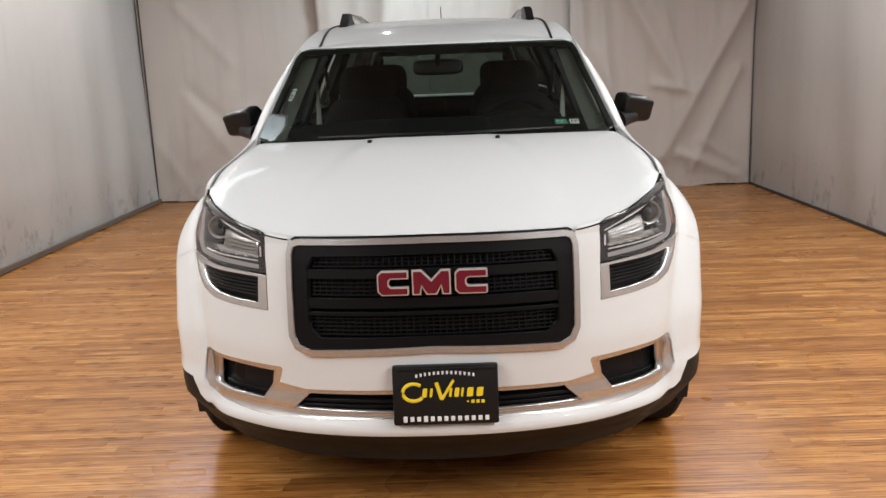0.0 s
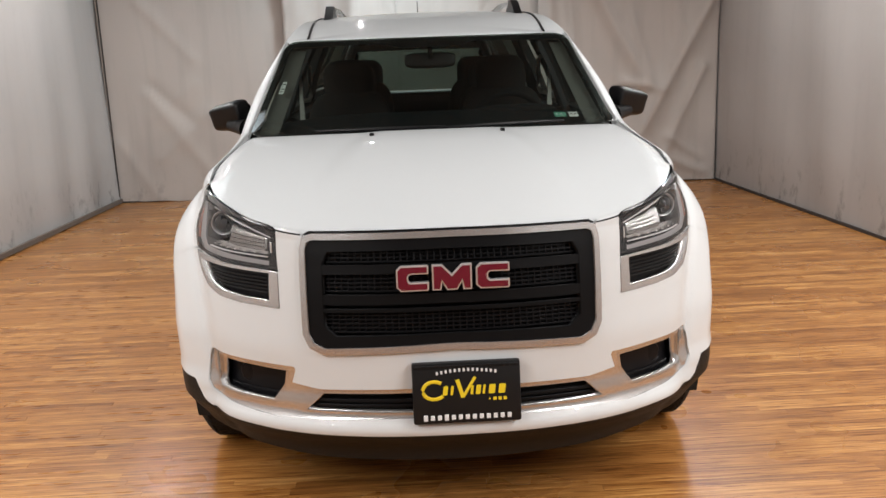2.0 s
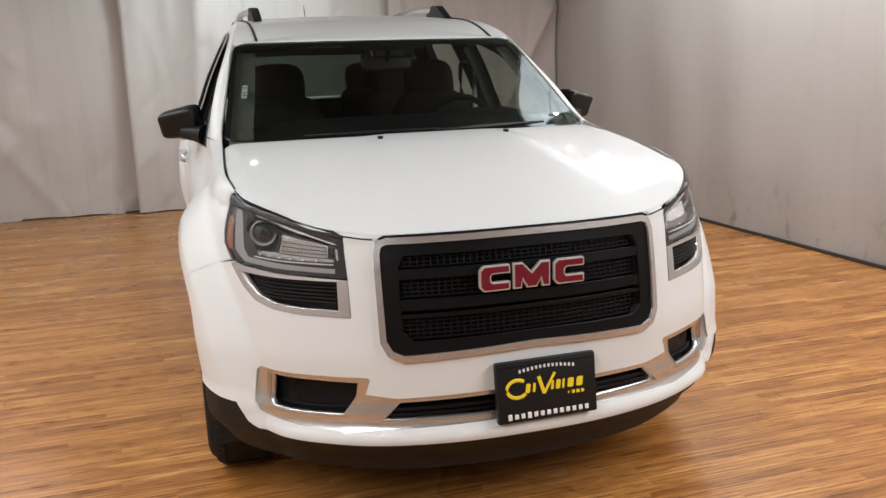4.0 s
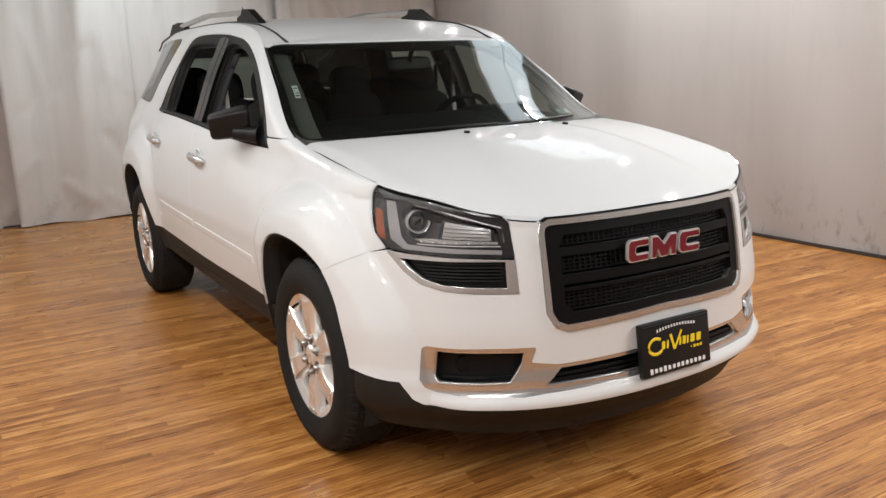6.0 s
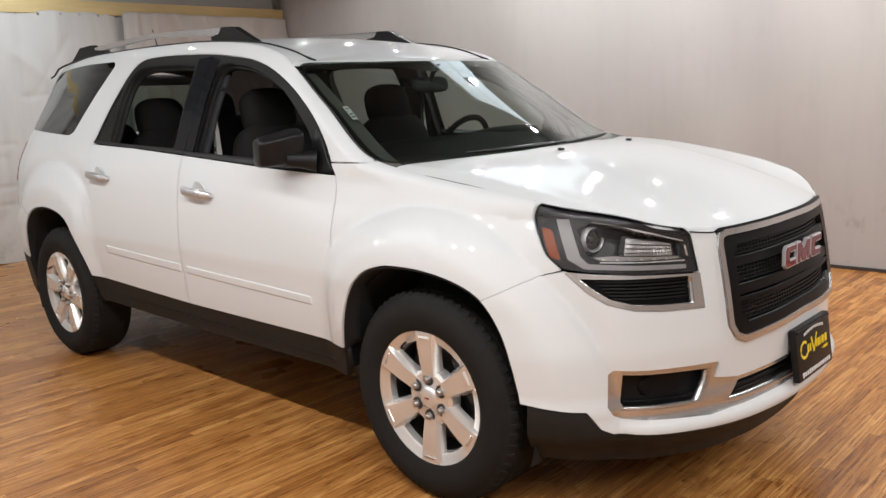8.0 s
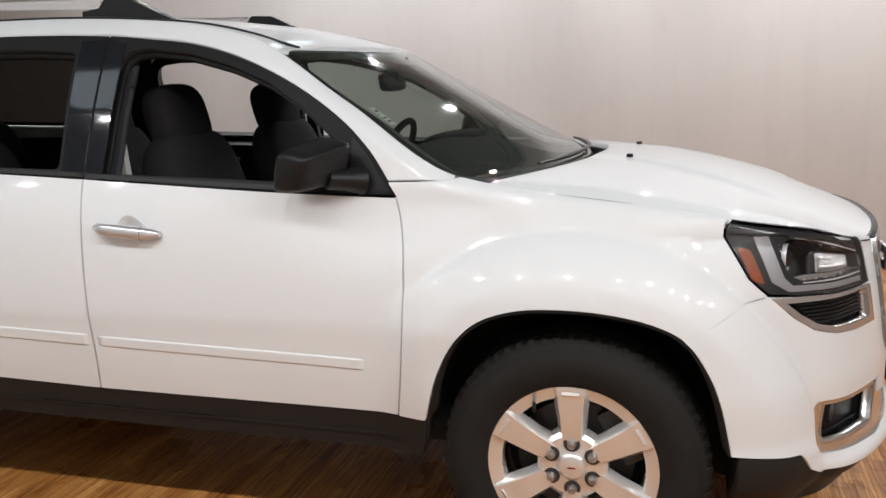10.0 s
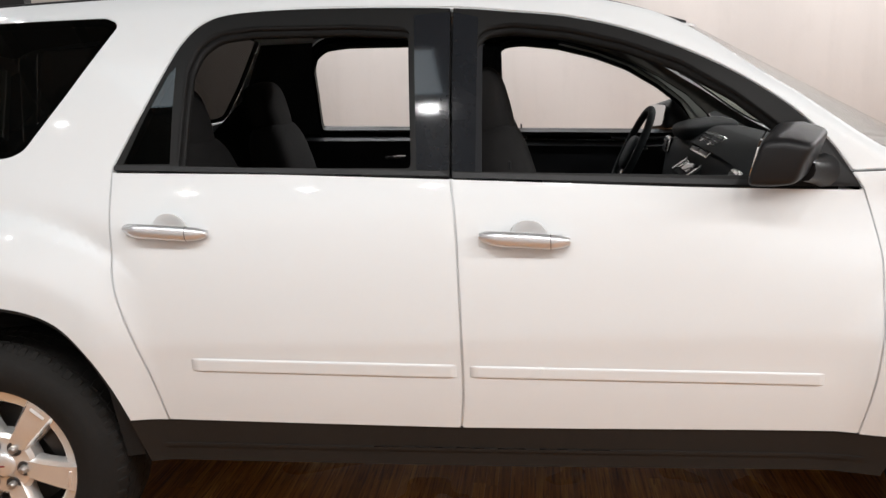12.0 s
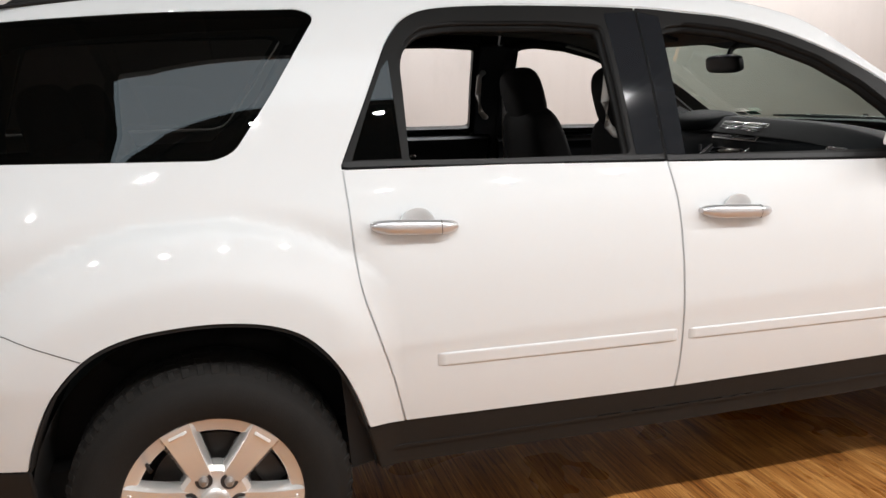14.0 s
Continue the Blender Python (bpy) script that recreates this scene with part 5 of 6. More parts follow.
for side in (1, -1):
    fender = [*ARCH_F[:11:-1], (1.160, 0.8455), (1.10, 0.8690), (1.024, 0.886), (1.080, 0.936), (1.137, 1.045), (1.134, 1.085)] + edge_run(1.115, s_at_y(0.335, 1.1), 22) + seam(1.2015) + [yz([(0.532, 1.176)])[0]] + GAP_F[::-1]
    panel("fender", flip([shrunk(fender, 0.0015)], side), SS, PAINT, suv, 0.03, 0.0125)
    upper = seam(1.2045)[::-1] + edge_run(s_at_y(0.352, 1.1), S_TAIL, 60, 0.006)
    lower_back = [(S_TAIL, 0.60), (s_at_y(3.6, 0.6), 0.57)] + ARCH_R[::-1] + GAP_R
    body_side = upper + lower_back + DLO[:-6]
    panel("body_side", flip([shrunk(body_side, 0.0025), shrunk(QUARTER, -0.002)], side), SS, PAINT, suv, 0.03, 0.019)
    q = panel("quarter_window", flip([QUARTER], side), sunk(0.003), PRIVACY, suv, 0.004, 0.05, "dark tinted rear quarter window")
    panel("quarter_border", flip([QUARTER, shrunk(QUARTER, 0.02)], side), sunk(0.008), FRAME_BLACK, q, 0, 0.03)
    panel("rear_valance", flip([[(s_at_y(3.472, 0.55), 0.555), (s_at_y(3.6, 0.6), 0.565), (S_TAIL, 0.595), (S_TAIL, 0.28), (s_at_y(3.46, 0.3), 0.30)]], side), SS, CLADDING, suv, 0.03, 0.05, "black plastic rear valance")
    sill = [*yz([(0.431, 0.494), (1.0, 0.502), (1.6, 0.511), (2.1, 0.522), (2.578, 0.536), (2.56, 0.455), (2.545, 0.395), (1.5, 0.380), (0.46, 0.372), (0.442, 0.42)])]
    cl = panel("sill_cladding", flip([sill], side), sunk(0.004), CLADDING, suv, 0.03, 0.04, "rough black plastic sill cladding")
    panel("sill_step", flip([yz([(0.50, 0.425), (2.50, 0.455), (2.50, 0.445), (0.50, 0.415)])], side), sunk(0.0), CLADDING, cl, 0.012, 0.04)
    for gap in (GAP_F, GAP_M, GAP_R):
        panel("door_jamb", flip([[(s - 0.006, v) for s, v in gap] + [(s + 0.006, v) for s, v in gap[::-1]]], side), sunk(0.009), PAINT, suv, 0.0, 0.02, "white painted jamb behind the door joint")
    for nm, loop, win, y0, y1 in (("front_door", [*GAP_F, *yz([(1.06, 1.188)]), *GAP_M[::-1]], WIN_F, 0.53, 1.605), ("rear_door", [*GAP_M, *yz([(2.1, 1.249)]), *GAP_R[::-1]], WIN_R, 1.605, 2.59)):
        door = panel(nm, flip([shrunk(loop, 0.0040)], side), SS, PAINT, suv, 0.03, 0.026, "white car door with the window down")
        front = nm == "front_door"
        cut = [p for p in DLO if (p[0] <= s_at_y(1.6, 1.5)) == front]
        if front:
            ring = cut + yz([(0.525, 1.160), (1.06, 1.191), (1.603, 1.224)]) + yz([(1.602, 1.4), (1.600, 1.684)])
        else:
            ring = cut + yz([(1.607, 1.686), (1.607, 1.4), (1.609, 1.224), (2.1, 1.252), (2.588, 1.272)])
        holes = [win] if front else [win, WIN_FIX]
        frame_ = panel("window_frame", flip([shrunk(ring, 0.001), *holes], side), sunk(0.004), FRAME_BLACK, door, 0.035, 0.02, "black window frame and pillar trim")
        post = [(1.538, 1.236), (1.600, 1.240), (1.598, 1.672), (1.528, 1.655)] if front else [(1.611, 1.242), (1.700, 1.246), (1.712, 1.67), (1.608, 1.674)]
        panel("pillar_applique", flip([rounded(yz(post), 0.006)], side), sunk(0.0015), GLOSS_BLACK, door, 0.004, 0.03, "gloss black pillar strip")
        panel("belt_seal", flip([yz([(y0 + 0.005, 1.163 if front else 1.226), (y1 - 0.005, 1.222 if front else 1.272), (y1 - 0.005, 1.236 if front else 1.286), (y0 + 0.03, 1.178 if front else 1.240)])], side), SS, SATIN_BLACK, door, 0.02, 0.04)
        panel("inner_ring", flip([shrunk(win, -0.022), shrunk(win, 0.008)], side), sunk(0.03), FRAME_BLACK, door, 0.03, 0.03)
        trim = shrunk([*(yz([(y0 + 0.03, 0.62), (y0 + 0.02, 1.175 if front else 1.238), (y1 - 0.02, 1.222 if front else 1.272), (y1 - 0.06, 0.62)]))], 0.0)
        panel("door_card", flip([trim], side), sunk(0.085), TRIM_DARK, door, 0.05, 0.06, "dark plastic inner door card")
        mid = (y0 + y1) / 2 + (0.0 if front else 0.1)
        pull = SS(np.array([side * s_at_y(mid - 0.15, 1.1)]), np.array([1.12]))[0]
        boxed("inner_handle", (0.012, 0.10, 0.018), pose(pull[0] - side * 0.125, pull[1], pull[2]), SATIN_SILVER, door, 0.005)
        bm = bmesh.new()
        lathe(bm, [(0.0, 0.022), (0.004, 0.02), (0.004, 0.0)], pose(pull[0] * 0.88, y1 - 0.16, 1.232 if front else 1.28, 0, -90), 8)
        part("lock_pin", bm, SATIN_BLACK, door)
        hy0, hy1, hz = (1.286, 1.528, 1.060) if front else (2.290, 2.535, 1.104)
        tilt = 0.010
        cup = SS(np.array([side * s_at_y((hy0 + hy1) / 2 - 0.01, hz)]), np.array([hz]))[0]
        bm = bmesh.new()
        lathe(bm, [(0.052, -0.004), (0.051, 0.0012), (0.046, 0.0015), (0.036, -0.002), (0.0, -0.008)], Matrix.Translation(cup) @ pose(0, 0, 0, 0, 0, 0 if side > 0 else 180) @ pose(0, 0, 0, 0, 10), 32)
        part("handle_cup", bm, PAINT, door, "shallow round recess behind the handle")
        bm = bmesh.new()
        prof = []
        for k in range(15):
            t = k / 14
            y = hy0 + (hy1 - hy0) * t
            b = SS(np.array([side * s_at_y(y, hz)]), np.array([hz]))[0]
            stand = 0.010 + 0.024 * min(1, 4 * t * (1 - t) * 1.6)
            prof.append(Vector((b[0] + side * stand, y, hz - tilt + 2 * tilt * t)))
        rings = []
        for k, c in enumerate(prof):
            t = k / 14
            w = 0.0205 * (0.42 + 0.58 * (1 - (2 * t - 1) ** 4) ** 0.5)
            rings.append([bm.verts.new(c + Vector((side * 0.013 * math.cos(a), 0, w * math.sin(a)))) for a in [2 * math.pi * j / 12 for j in range(12)]])
        for a, b in pairwise(rings):
            for j in range(12):
                bm.faces.new((a[j], a[(j + 1) % 12], b[(j + 1) % 12], b[j]))
        bm.faces.new(rings[0][::-1])
        bm.faces.new(rings[-1])
        bmesh.ops.recalc_face_normals(bm, faces=bm.faces)
        handle = part("door_handle", bm, CHROME_SATIN, door, "chrome door handle")
        bm = bmesh.new()
        lathe(bm, [(0.0135, -0.0008), (0.0142, 0.0), (0.0135, 0.0008)], Matrix.Translation(prof[3]) @ Matrix.Diagonal((1, 1, 1.52, 1)) @ pose(0, 0, 0, 0, 0, 90), 20)
        part("handle_joint", bm, LAMP_DARK, handle, "dark joint of the lock cap")
        if front:
            strip = [(0.612, 0.645), (0.612, 0.683), (1.580, 0.716), (1.583, 0.674)]
            panel("mirror_sail", flip([rounded(yz([(0.535, 1.168), (0.578, 1.222), (0.618, 1.284), (0.665, 1.335), (0.668, 1.182)]), 0.01)], side), sunk(-0.004), SATIN_BLACK, door, 0.02, 0.03)
        else:
            strip = [(1.595, 0.674), (1.595, 0.717), (2.383, 0.741), (2.375, 0.701)]
            panel("fixed_glass", flip([WIN_FIX], side), sunk(0.006), PRIVACY, door, 0.004, 0.04, "small dark fixed pane")
        (ya, la), (_, ha), (yb, hb), (_, lb) = strip

        def pad(y, q, ya=ya, yb=yb, la=la, ha=ha, lb=lb, hb=hb, side=side):
            t = (y - ya) / (yb - ya)
            z = (la + ha + (lb + hb - la - ha) * t) / 2 + q * (ha - la) / 2 - 0.007
            end = np.minimum(np.minimum(t, 1 - t) * (yb - ya) / 0.007, 1)
            p = SS(side * np.interp(y, MOULD_Y, MOULD_S), z)
            p[..., 0] += side * (0.0062 * (1 - np.abs(q) ** 10) * np.sqrt(np.maximum(end, 0)) - 0.002)
            return p
        panel("side_moulding", [[(ya, -1.0), (yb, -1.0), (yb, 1.0), (ya, 1.0)]], lambda y, q: pad(y, q), PAINT, door, 0, 0.06, lift=0.0)


def blob(bm, size, m, power=3.2, nu=20, nv=12):
    """A rounded block: a superellipsoid of the given full size."""
    pw = lambda c, e: math.copysign(abs(c) ** e, c)
    e = 2 / power
    rows = []
    for i in range(nv + 1):
        a = -math.pi / 2 + math.pi * i / nv
        rows.append([bm.verts.new(m @ Vector((size[0] / 2 * pw(math.cos(a), e) * pw(math.cos(b), e), size[1] / 2 * pw(math.cos(a), e) * pw(math.sin(b), e), size[2] / 2 * pw(math.sin(a), e))))
                     for b in (2 * math.pi * j / nu for j in range(nu))])
    for a, b in pairwise(rows):
        for j in range(nu):
            bm.faces.new((a[j], a[(j + 1) % nu], b[(j + 1) % nu], b[j]))
    bmesh.ops.remove_doubles(bm, verts=bm.verts, dist=1e-5)


def soft_block(name, size, m, mat, parent, power=4.0, label="", taper=None):
    bm = bmesh.new()
    blob(bm, size, Matrix(), power, 28, 16)
    if taper:
        for v in bm.verts:
            v.co = taper(v.co)
    for v in bm.verts:
        v.co = m @ v.co
    return part(name, bm, mat, parent, label)


# mirrors: a housing that narrows outwards, a foot and a glass that looks back
for side in (1, -1):
    def shape(c, side=side):
        k = (c.x * side + 0.11) / 0.22
        ahead = max(0.0, -c.y / 0.067)
        z = c.z * (1.0 - (0.28 if c.z > 0 else 0.16) * k) * (1.0 - (0.30 if c.z > 0 else 0.10) * ahead)
        return Vector((c.x, c.y * (1.0 - 0.10 * k) + 0.033 * k - 0.26 * c.z, z + 0.006 * (1 - k) - 0.006 * k))
    mirror = soft_block("side_mirror", (0.180, 0.134, 0.150), pose(side * 0.962, 0.728, 1.262, 0, side * 4, side * 20), SATIN_BLACK, suv, 7.0, "black plastic door mirror", shape)
    bm = bmesh.new()
    tube(bm, [(side * 0.862, 0.625, 1.208), (side * 0.90, 0.66, 1.214), (side * 0.95, 0.70, 1.222)], [0.045, 0.034, 0.03], 12)
    part("mirror_foot", bm, SATIN_BLACK, mirror)
    bm = bmesh.new()
    prism(bm, rounded([(-0.078, -0.056), (0.072, -0.05), (0.074, 0.042), (-0.078, 0.056)], 0.02), 0.004, pose(side * 0.962, 0.728, 1.262, 0, side * 4, side * 20) @ pose(0, 0.088, 0, 14) @ pose(0, 0, 0, 0, 0, 180))
    part("mirror_glass", bm, MIRROR, mirror, "mirror glass")


RIM_SPREAD = 1.04


def wheel(name, m, turn):
    """Tyre and six-spoke alloy wheel, outer face towards local +x, axle at the origin."""
    hub = new(name)
    hub.empty_display_size = 0.1
    hub.parent = suv
    hub.matrix_world = m
    hub["label"] = "black tyre on a silver six-spoke alloy wheel"
    bm = bmesh.new()
    lathe(bm, [(0.245, 0.012), (0.256, 0.020), (0.268, 0.023), (0.285, 0.030), (0.312, 0.033), (0.338, 0.026), (0.352, 0.016), (0.356, 0.010), (0.366, 0.006), (0.376, -0.006), (0.383, -0.022), (0.386, -0.06), (0.387, -0.11), (0.386, -0.16),
               (0.383, -0.20), (0.372, -0.218), (0.34, -0.235), (0.29, -0.235), (0.24, -0.22)], steps=80)
    tyre = part("tyre", bm, RUBBER, hub, "black all-terrain tyre")
    bm = bmesh.new()
    for k in range(62):
        a = 2 * math.pi * k / 62
        spin = pose(0, 0, 0, math.degrees(a))
        box(bm, (0.032, 0.025 if k % 2 else 0.020, 0.014), spin @ pose(-0.012, 0, 0.3735, 0, 38, 6), 0.003, 1)
        for x, sk in ((-0.055, 12), (-0.105, -12), (-0.155, 12)):
            box(bm, (0.040, 0.026, 0.010), spin @ pose(x, 0, 0.3825, 0, 0, sk))
    part("tread", bm, RUBBER, tyre)
    bm = bmesh.new()
    lathe(bm, [(0.196, -0.034), (0.199, -0.006), (0.206, 0.000), (0.228, 0.004), (0.238, 0.012), (0.248, 0.016), (0.251, 0.010), (0.247, -0.004), (0.236, -0.012), (0.222, -0.02)], steps=72)
    part("rim", bm, ALLOY, hub, "silver alloy rim")
    bm = bmesh.new()
    lathe(bm, [(0.196, -0.034), (0.200, -0.05), (0.205, -0.11), (0.215, -0.20), (0.24, -0.215)], steps=48)
    part("barrel", bm, BRAKE, hub, "dark wheel barrel")
    for k in range(6):
        a = turn + 60 * k
        spin = pose(0, 0, 0, a)
        bm = bmesh.new()
        rows = []
        for r, w, x, dx in ((0.058, 0.034, 0.000, 0.050), (0.09, 0.039, 0.005, 0.046), (0.13, 0.043, 0.011, 0.042), (0.18, 0.050, 0.014, 0.038), (0.203, 0.054, 0.0125, 0.036), (0.209, 0.056, 0.0140, 0.034), (0.232, 0.060, 0.0115, 0.024)):
            flat = 0.76
            w *= 0.87
            rows.append([bm.verts.new(spin @ Vector(q)) for q in ((x - dx, -w * 1.10, r), (x - 0.022, -w * 1.10, r), (x, -w * flat, r), (x, w * flat, r), (x - 0.022, w * 1.10, r), (x - dx, w * 1.10, r))])
        for p0, p1 in pairwise(rows):
            for j in range(6):
                bm.faces.new((p0[j], p0[(j + 1) % 6], p1[(j + 1) % 6], p1[j]))
        bm.faces.new(rows[0][::-1])
        bm.faces.new(rows[-1])
        bmesh.ops.recalc_face_normals(bm, faces=bm.faces)
        spoke = part("spoke", bm, ALLOY, hub)
        bm = bmesh.new()
        box(bm, (0.006, 0.050, 0.011), spin @ pose(0.0135, 0, 0.2145, 0, -28), 0.002, 1)
        part("spoke_pad", bm, ALLOY, spoke, "bright ledge at the spoke's outer end")
        bm = bmesh.new()
        nut = pose(0, 0, 0, a) @ pose(-0.003, 0, 0.066)
        lathe(bm, [(0.0, 0.024), (0.007, 0.023), (0.0115, 0.018), (0.0128, 0.004), (0.0132, -0.012)], nut, 6 * 3)
        part("lug_nut", bm, LUG, hub, "dark steel wheel nut")
        # raised dark ring in place of the shade inside the nut's recess
        bm = bmesh.new()
        lathe(bm, [(0.0238, 0.0030), (0.0225, 0.0062), (0.0135, 0.0052)], nut, 20)
        part("nut_recess_shade", bm, LAMP_DARK, hub, "dark ring standing for the shaded recess round the wheel nut")
    bm = bmesh.new()
    lathe(bm, [(0.0, 0.012), (0.034, 0.010), (0.038, 0.004), (0.042, 0.001), (0.086, 0.0), (0.098, -0.010), (0.101, -0.05)], steps=48)
    part("hub_plate", bm, ALLOY, hub)
    bm = bmesh.new()
    lathe(bm, [(0.0, 0.0145), (0.028, 0.0130), (0.036, 0.0095), (0.040, 0.003)], steps=32)
    cap = part("centre_cap", bm, ALLOY, hub, "silver centre cap with a small red badge")
    boxed("cap_badge", (0.0015, 0.022, 0.005), pose(0.0148, 0, 0, 0), RED, cap, 0.0008)
    bm = bmesh.new()
    lathe(bm, [(0.07, -0.075), (0.165, -0.075), (0.165, -0.10), (0.07, -0.10)], steps=48)
    part("brake_disc", bm, BRAKE, hub, "dark iron brake disc")
    bm = bmesh.new()
    box(bm, (0.07, 0.17, 0.07), pose(0, 0, 0, -60) @ pose(-0.085, 0, 0.150), 0.015)
    part("brake_caliper", bm, BRAKE, hub)
    bm = bmesh.new()
    lathe(bm, [(0.0, -0.11), (0.20, -0.115)], steps=32)
    part("dust_shield", bm, LINER, hub)
    bm = bmesh.new()
    tube(bm, [(-0.004, 0, 0.206), (0.014, 0, 0.200), (0.028, 0, 0.192)], [0.005, 0.005, 0.006], 8, pose(0, 0, 0, turn + 30))
    part("valve", bm, SATIN_BLACK, hub)
    for ob in hub.children_recursive:
        if not ob.name.startswith(("tyre", "tread")):
            ob.data.transform(Matrix.Diagonal((1, RIM_SPREAD, RIM_SPREAD, 1)))
    return hub


for side in (1, -1):
    for y, turn in ((0.0, 0), (3.02, -20 * side)):
        wheel("wheel", pose(side * 0.936, y, 0.387, 0, 0, 0 if side > 0 else 180), turn)

# wheel wells, floor pan and the dark inside of the shell
for side in (1, -1):
    for y in (0.0, 3.02):
        bm = bmesh.new()
        arc = [(y - 0.46 * math.cos(a), 0.40 + (0.475 if y < 1 else 0.50) * math.sin(a)) for a in np.linspace(-0.35 if y < 1 else 0.0, math.pi + (0.0 if y < 1 else 0.35), 28)]
        a = [bm.verts.new((side * 0.925, q, z)) for q, z in arc]
        b = [bm.verts.new((side * 0.60, q, z)) for q, z in arc]
        for k in range(27):
            bm.faces.new((a[k], a[k + 1], b[k + 1], b[k]))
        bm.faces.new(b)
        part("wheel_liner", bm, LINER, suv, "black wheel arch liner")
    for arch, y in ((ARCH_F, 0.0), (ARCH_R, 3.02)):
        centre = (s_at_y(y, 0.5), 0.387)
        drawn_in = lambda f: [(centre[0] + (s - centre[0]) * f, centre[1] + (v - centre[1]) * f) for s, v in arch]
        panel("arch_lip", flip([drawn_in(0.997) + drawn_in(0.984)[::-1]], side), sunk(0.007), LINER, suv, 0.075, 0.02, "black edge of the wheel arch liner")
boxed("floor_pan", (1.60, 3.6, 0.08), pose(0, 1.55, 0.40), LINER, suv, 0.02)
boxed("engine_block", (1.05, 0.85, 0.55), pose(0, -0.18, 0.66), LINER, suv, 0.05)
boxed("rear_pan", (1.4, 0.9, 0.12), pose(0, 3.45, 0.38), LINER, suv, 0.02)
for side in (1, -1):
    panel("inner_side", flip([yz([(0.45, 0.395), (2.62, 0.395), (2.66, 1.0), (2.66, 1.26), (0.53, 1.15), (0.45, 0.6)])], side), sunk(0.05), LINER, suv, 0, 0.08)
    panel("quarter_trim", flip([yz([(2.60, 0.95), (3.85, 0.95), (3.85, 1.30), (2.95, 1.28), (2.74, 1.45), (2.60, 1.69), (2.36, 1.69), (2.395, 1.56), (2.405, 1.25), (2.60, 1.20)])], side), sunk(0.06), TRIM_DARK, suv, 0, 0.06)
    rail = yz([(0.60, 1.275), (0.70, 1.372), (0.84, 1.465), (0.98, 1.54), (1.13, 1.60), (1.28, 1.64), (1.44, 1.662), (1.60, 1.68), (1.85, 1.695), (2.1, 1.703), (2.36, 1.695)])
    panel("rail_trim", flip([rail + edge_run(s_at_y(2.36, 1.0), s_at_y(0.47, 1.0), 30, 0.012)], side), sunk(0.036), PILLAR_TRIM, suv, 0, 0.03, "brown-grey trim inside the roof edge")
    panel("post_trim", flip([yz([(1.53, 1.0), (1.70, 1.0), (1.70, 1.66), (1.52, 1.64)])], side), sunk(0.055), TRIM_DARK, suv, 0.03, 0.05)
    belt = SS(np.array([side * s_at_y(1.70, 1.4)]), np.array([1.42]))[0]
    bm = bmesh.new()
    x = belt[0] - side * 0.115
    tube(bm, [(x + side * 0.04, 1.66, 1.50), (x, 1.68, 1.50), (x - side * 0.01, 1.70, 1.48), (x - side * 0.01, 1.71, 1.40), (x - side * 0.01, 1.70, 1.32), (x, 1.68, 1.295), (x + side * 0.04, 1.66, 1.29)], 0.013, 10)
    part("grab_handle", bm, TRIM_LIGHT, suv, "pale grey grab handle on the pillar")
    bm = bmesh.new()
    tube(bm, [(x + side * 0.03, 1.57, 1.55), (x + side * 0.03, 1.565, 1.2), (x + side * 0.02, 1.56, 0.9)], [0.004, 0.02, 0.02], 4)
    part("seat_belt", bm, TRIM_LIGHT, suv, "pale grey seat belt")

# tail
for side in (1, -1):
    panel("tailgate", flip([[(S_TAIL + 0.005, 0.60), (LONG, 0.60), (LONG, 1.27), (S_TAIL + 0.005, 1.27)]], side), SS, PAINT, suv, 0.03, 0.05)
    panel("tailgate_trim", flip([[(S_TAIL + 0.01, 0.60), (LONG, 0.60), (LONG, 1.275), (S_TAIL + 0.10, 1.275), (S_TAIL + 0.10, 1.60), (S_TAIL + 0.01, 1.62)]], side), sunk(0.05), TRIM_DARK, suv, 0, 0.06, "dark plastic inside the tailgate")
    panel("rear_glass", flip([[(S_TAIL + 0.12, 1.28), (LONG, 1.28), (LONG, 1.615), (S_TAIL + 0.12, 1.61)]], side), sunk(0.004), REAR_GLASS, suv, 0.004, 0.06, "dark tinted rear window")
    panel("rear_pillar", flip([[(S_TAIL + 0.005, 1.275), (S_TAIL + 0.115, 1.275), (S_TAIL + 0.115, 1.612), (LONG, 1.618), *edge_run(LONG, S_TAIL + 0.005, 12)]], side), SS, PAINT, suv, 0.02, 0.05)
    panel("rear_bumper", flip([[(S_TAIL + 0.005, 0.30), (LONG, 0.30), (LONG, 0.595), (S_TAIL + 0.005, 0.595)]], side), sunk(-0.01), CLADDING, suv, 0.03, 0.06, "black plastic rear bumper")
    panel("tail_light", flip([rounded([(S_TAIL - 0.13, 1.02), (S_TAIL + 0.16, 0.98), (S_TAIL + 0.14, 1.26), (S_TAIL - 0.10, 1.27)], 0.03)], side), sunk(-0.006), TAIL_RED, suv, 0.02, 0.04, "red tail light")

for side in (1, -1):
    panel("bumper_joint", flip([yz([(3.302, 0.8445), (3.385, 0.8825), (3.47, 0.9215), (3.60, 0.966), (3.74, 1.0), (3.74, 1.003), (3.60, 0.969), (3.47, 0.9245), (3.385, 0.8855), (3.300, 0.8475)])], side), sunk(-0.0006), ALLOY_DARK, suv, 0, 0.03, "thin joint above the rear bumper cover")

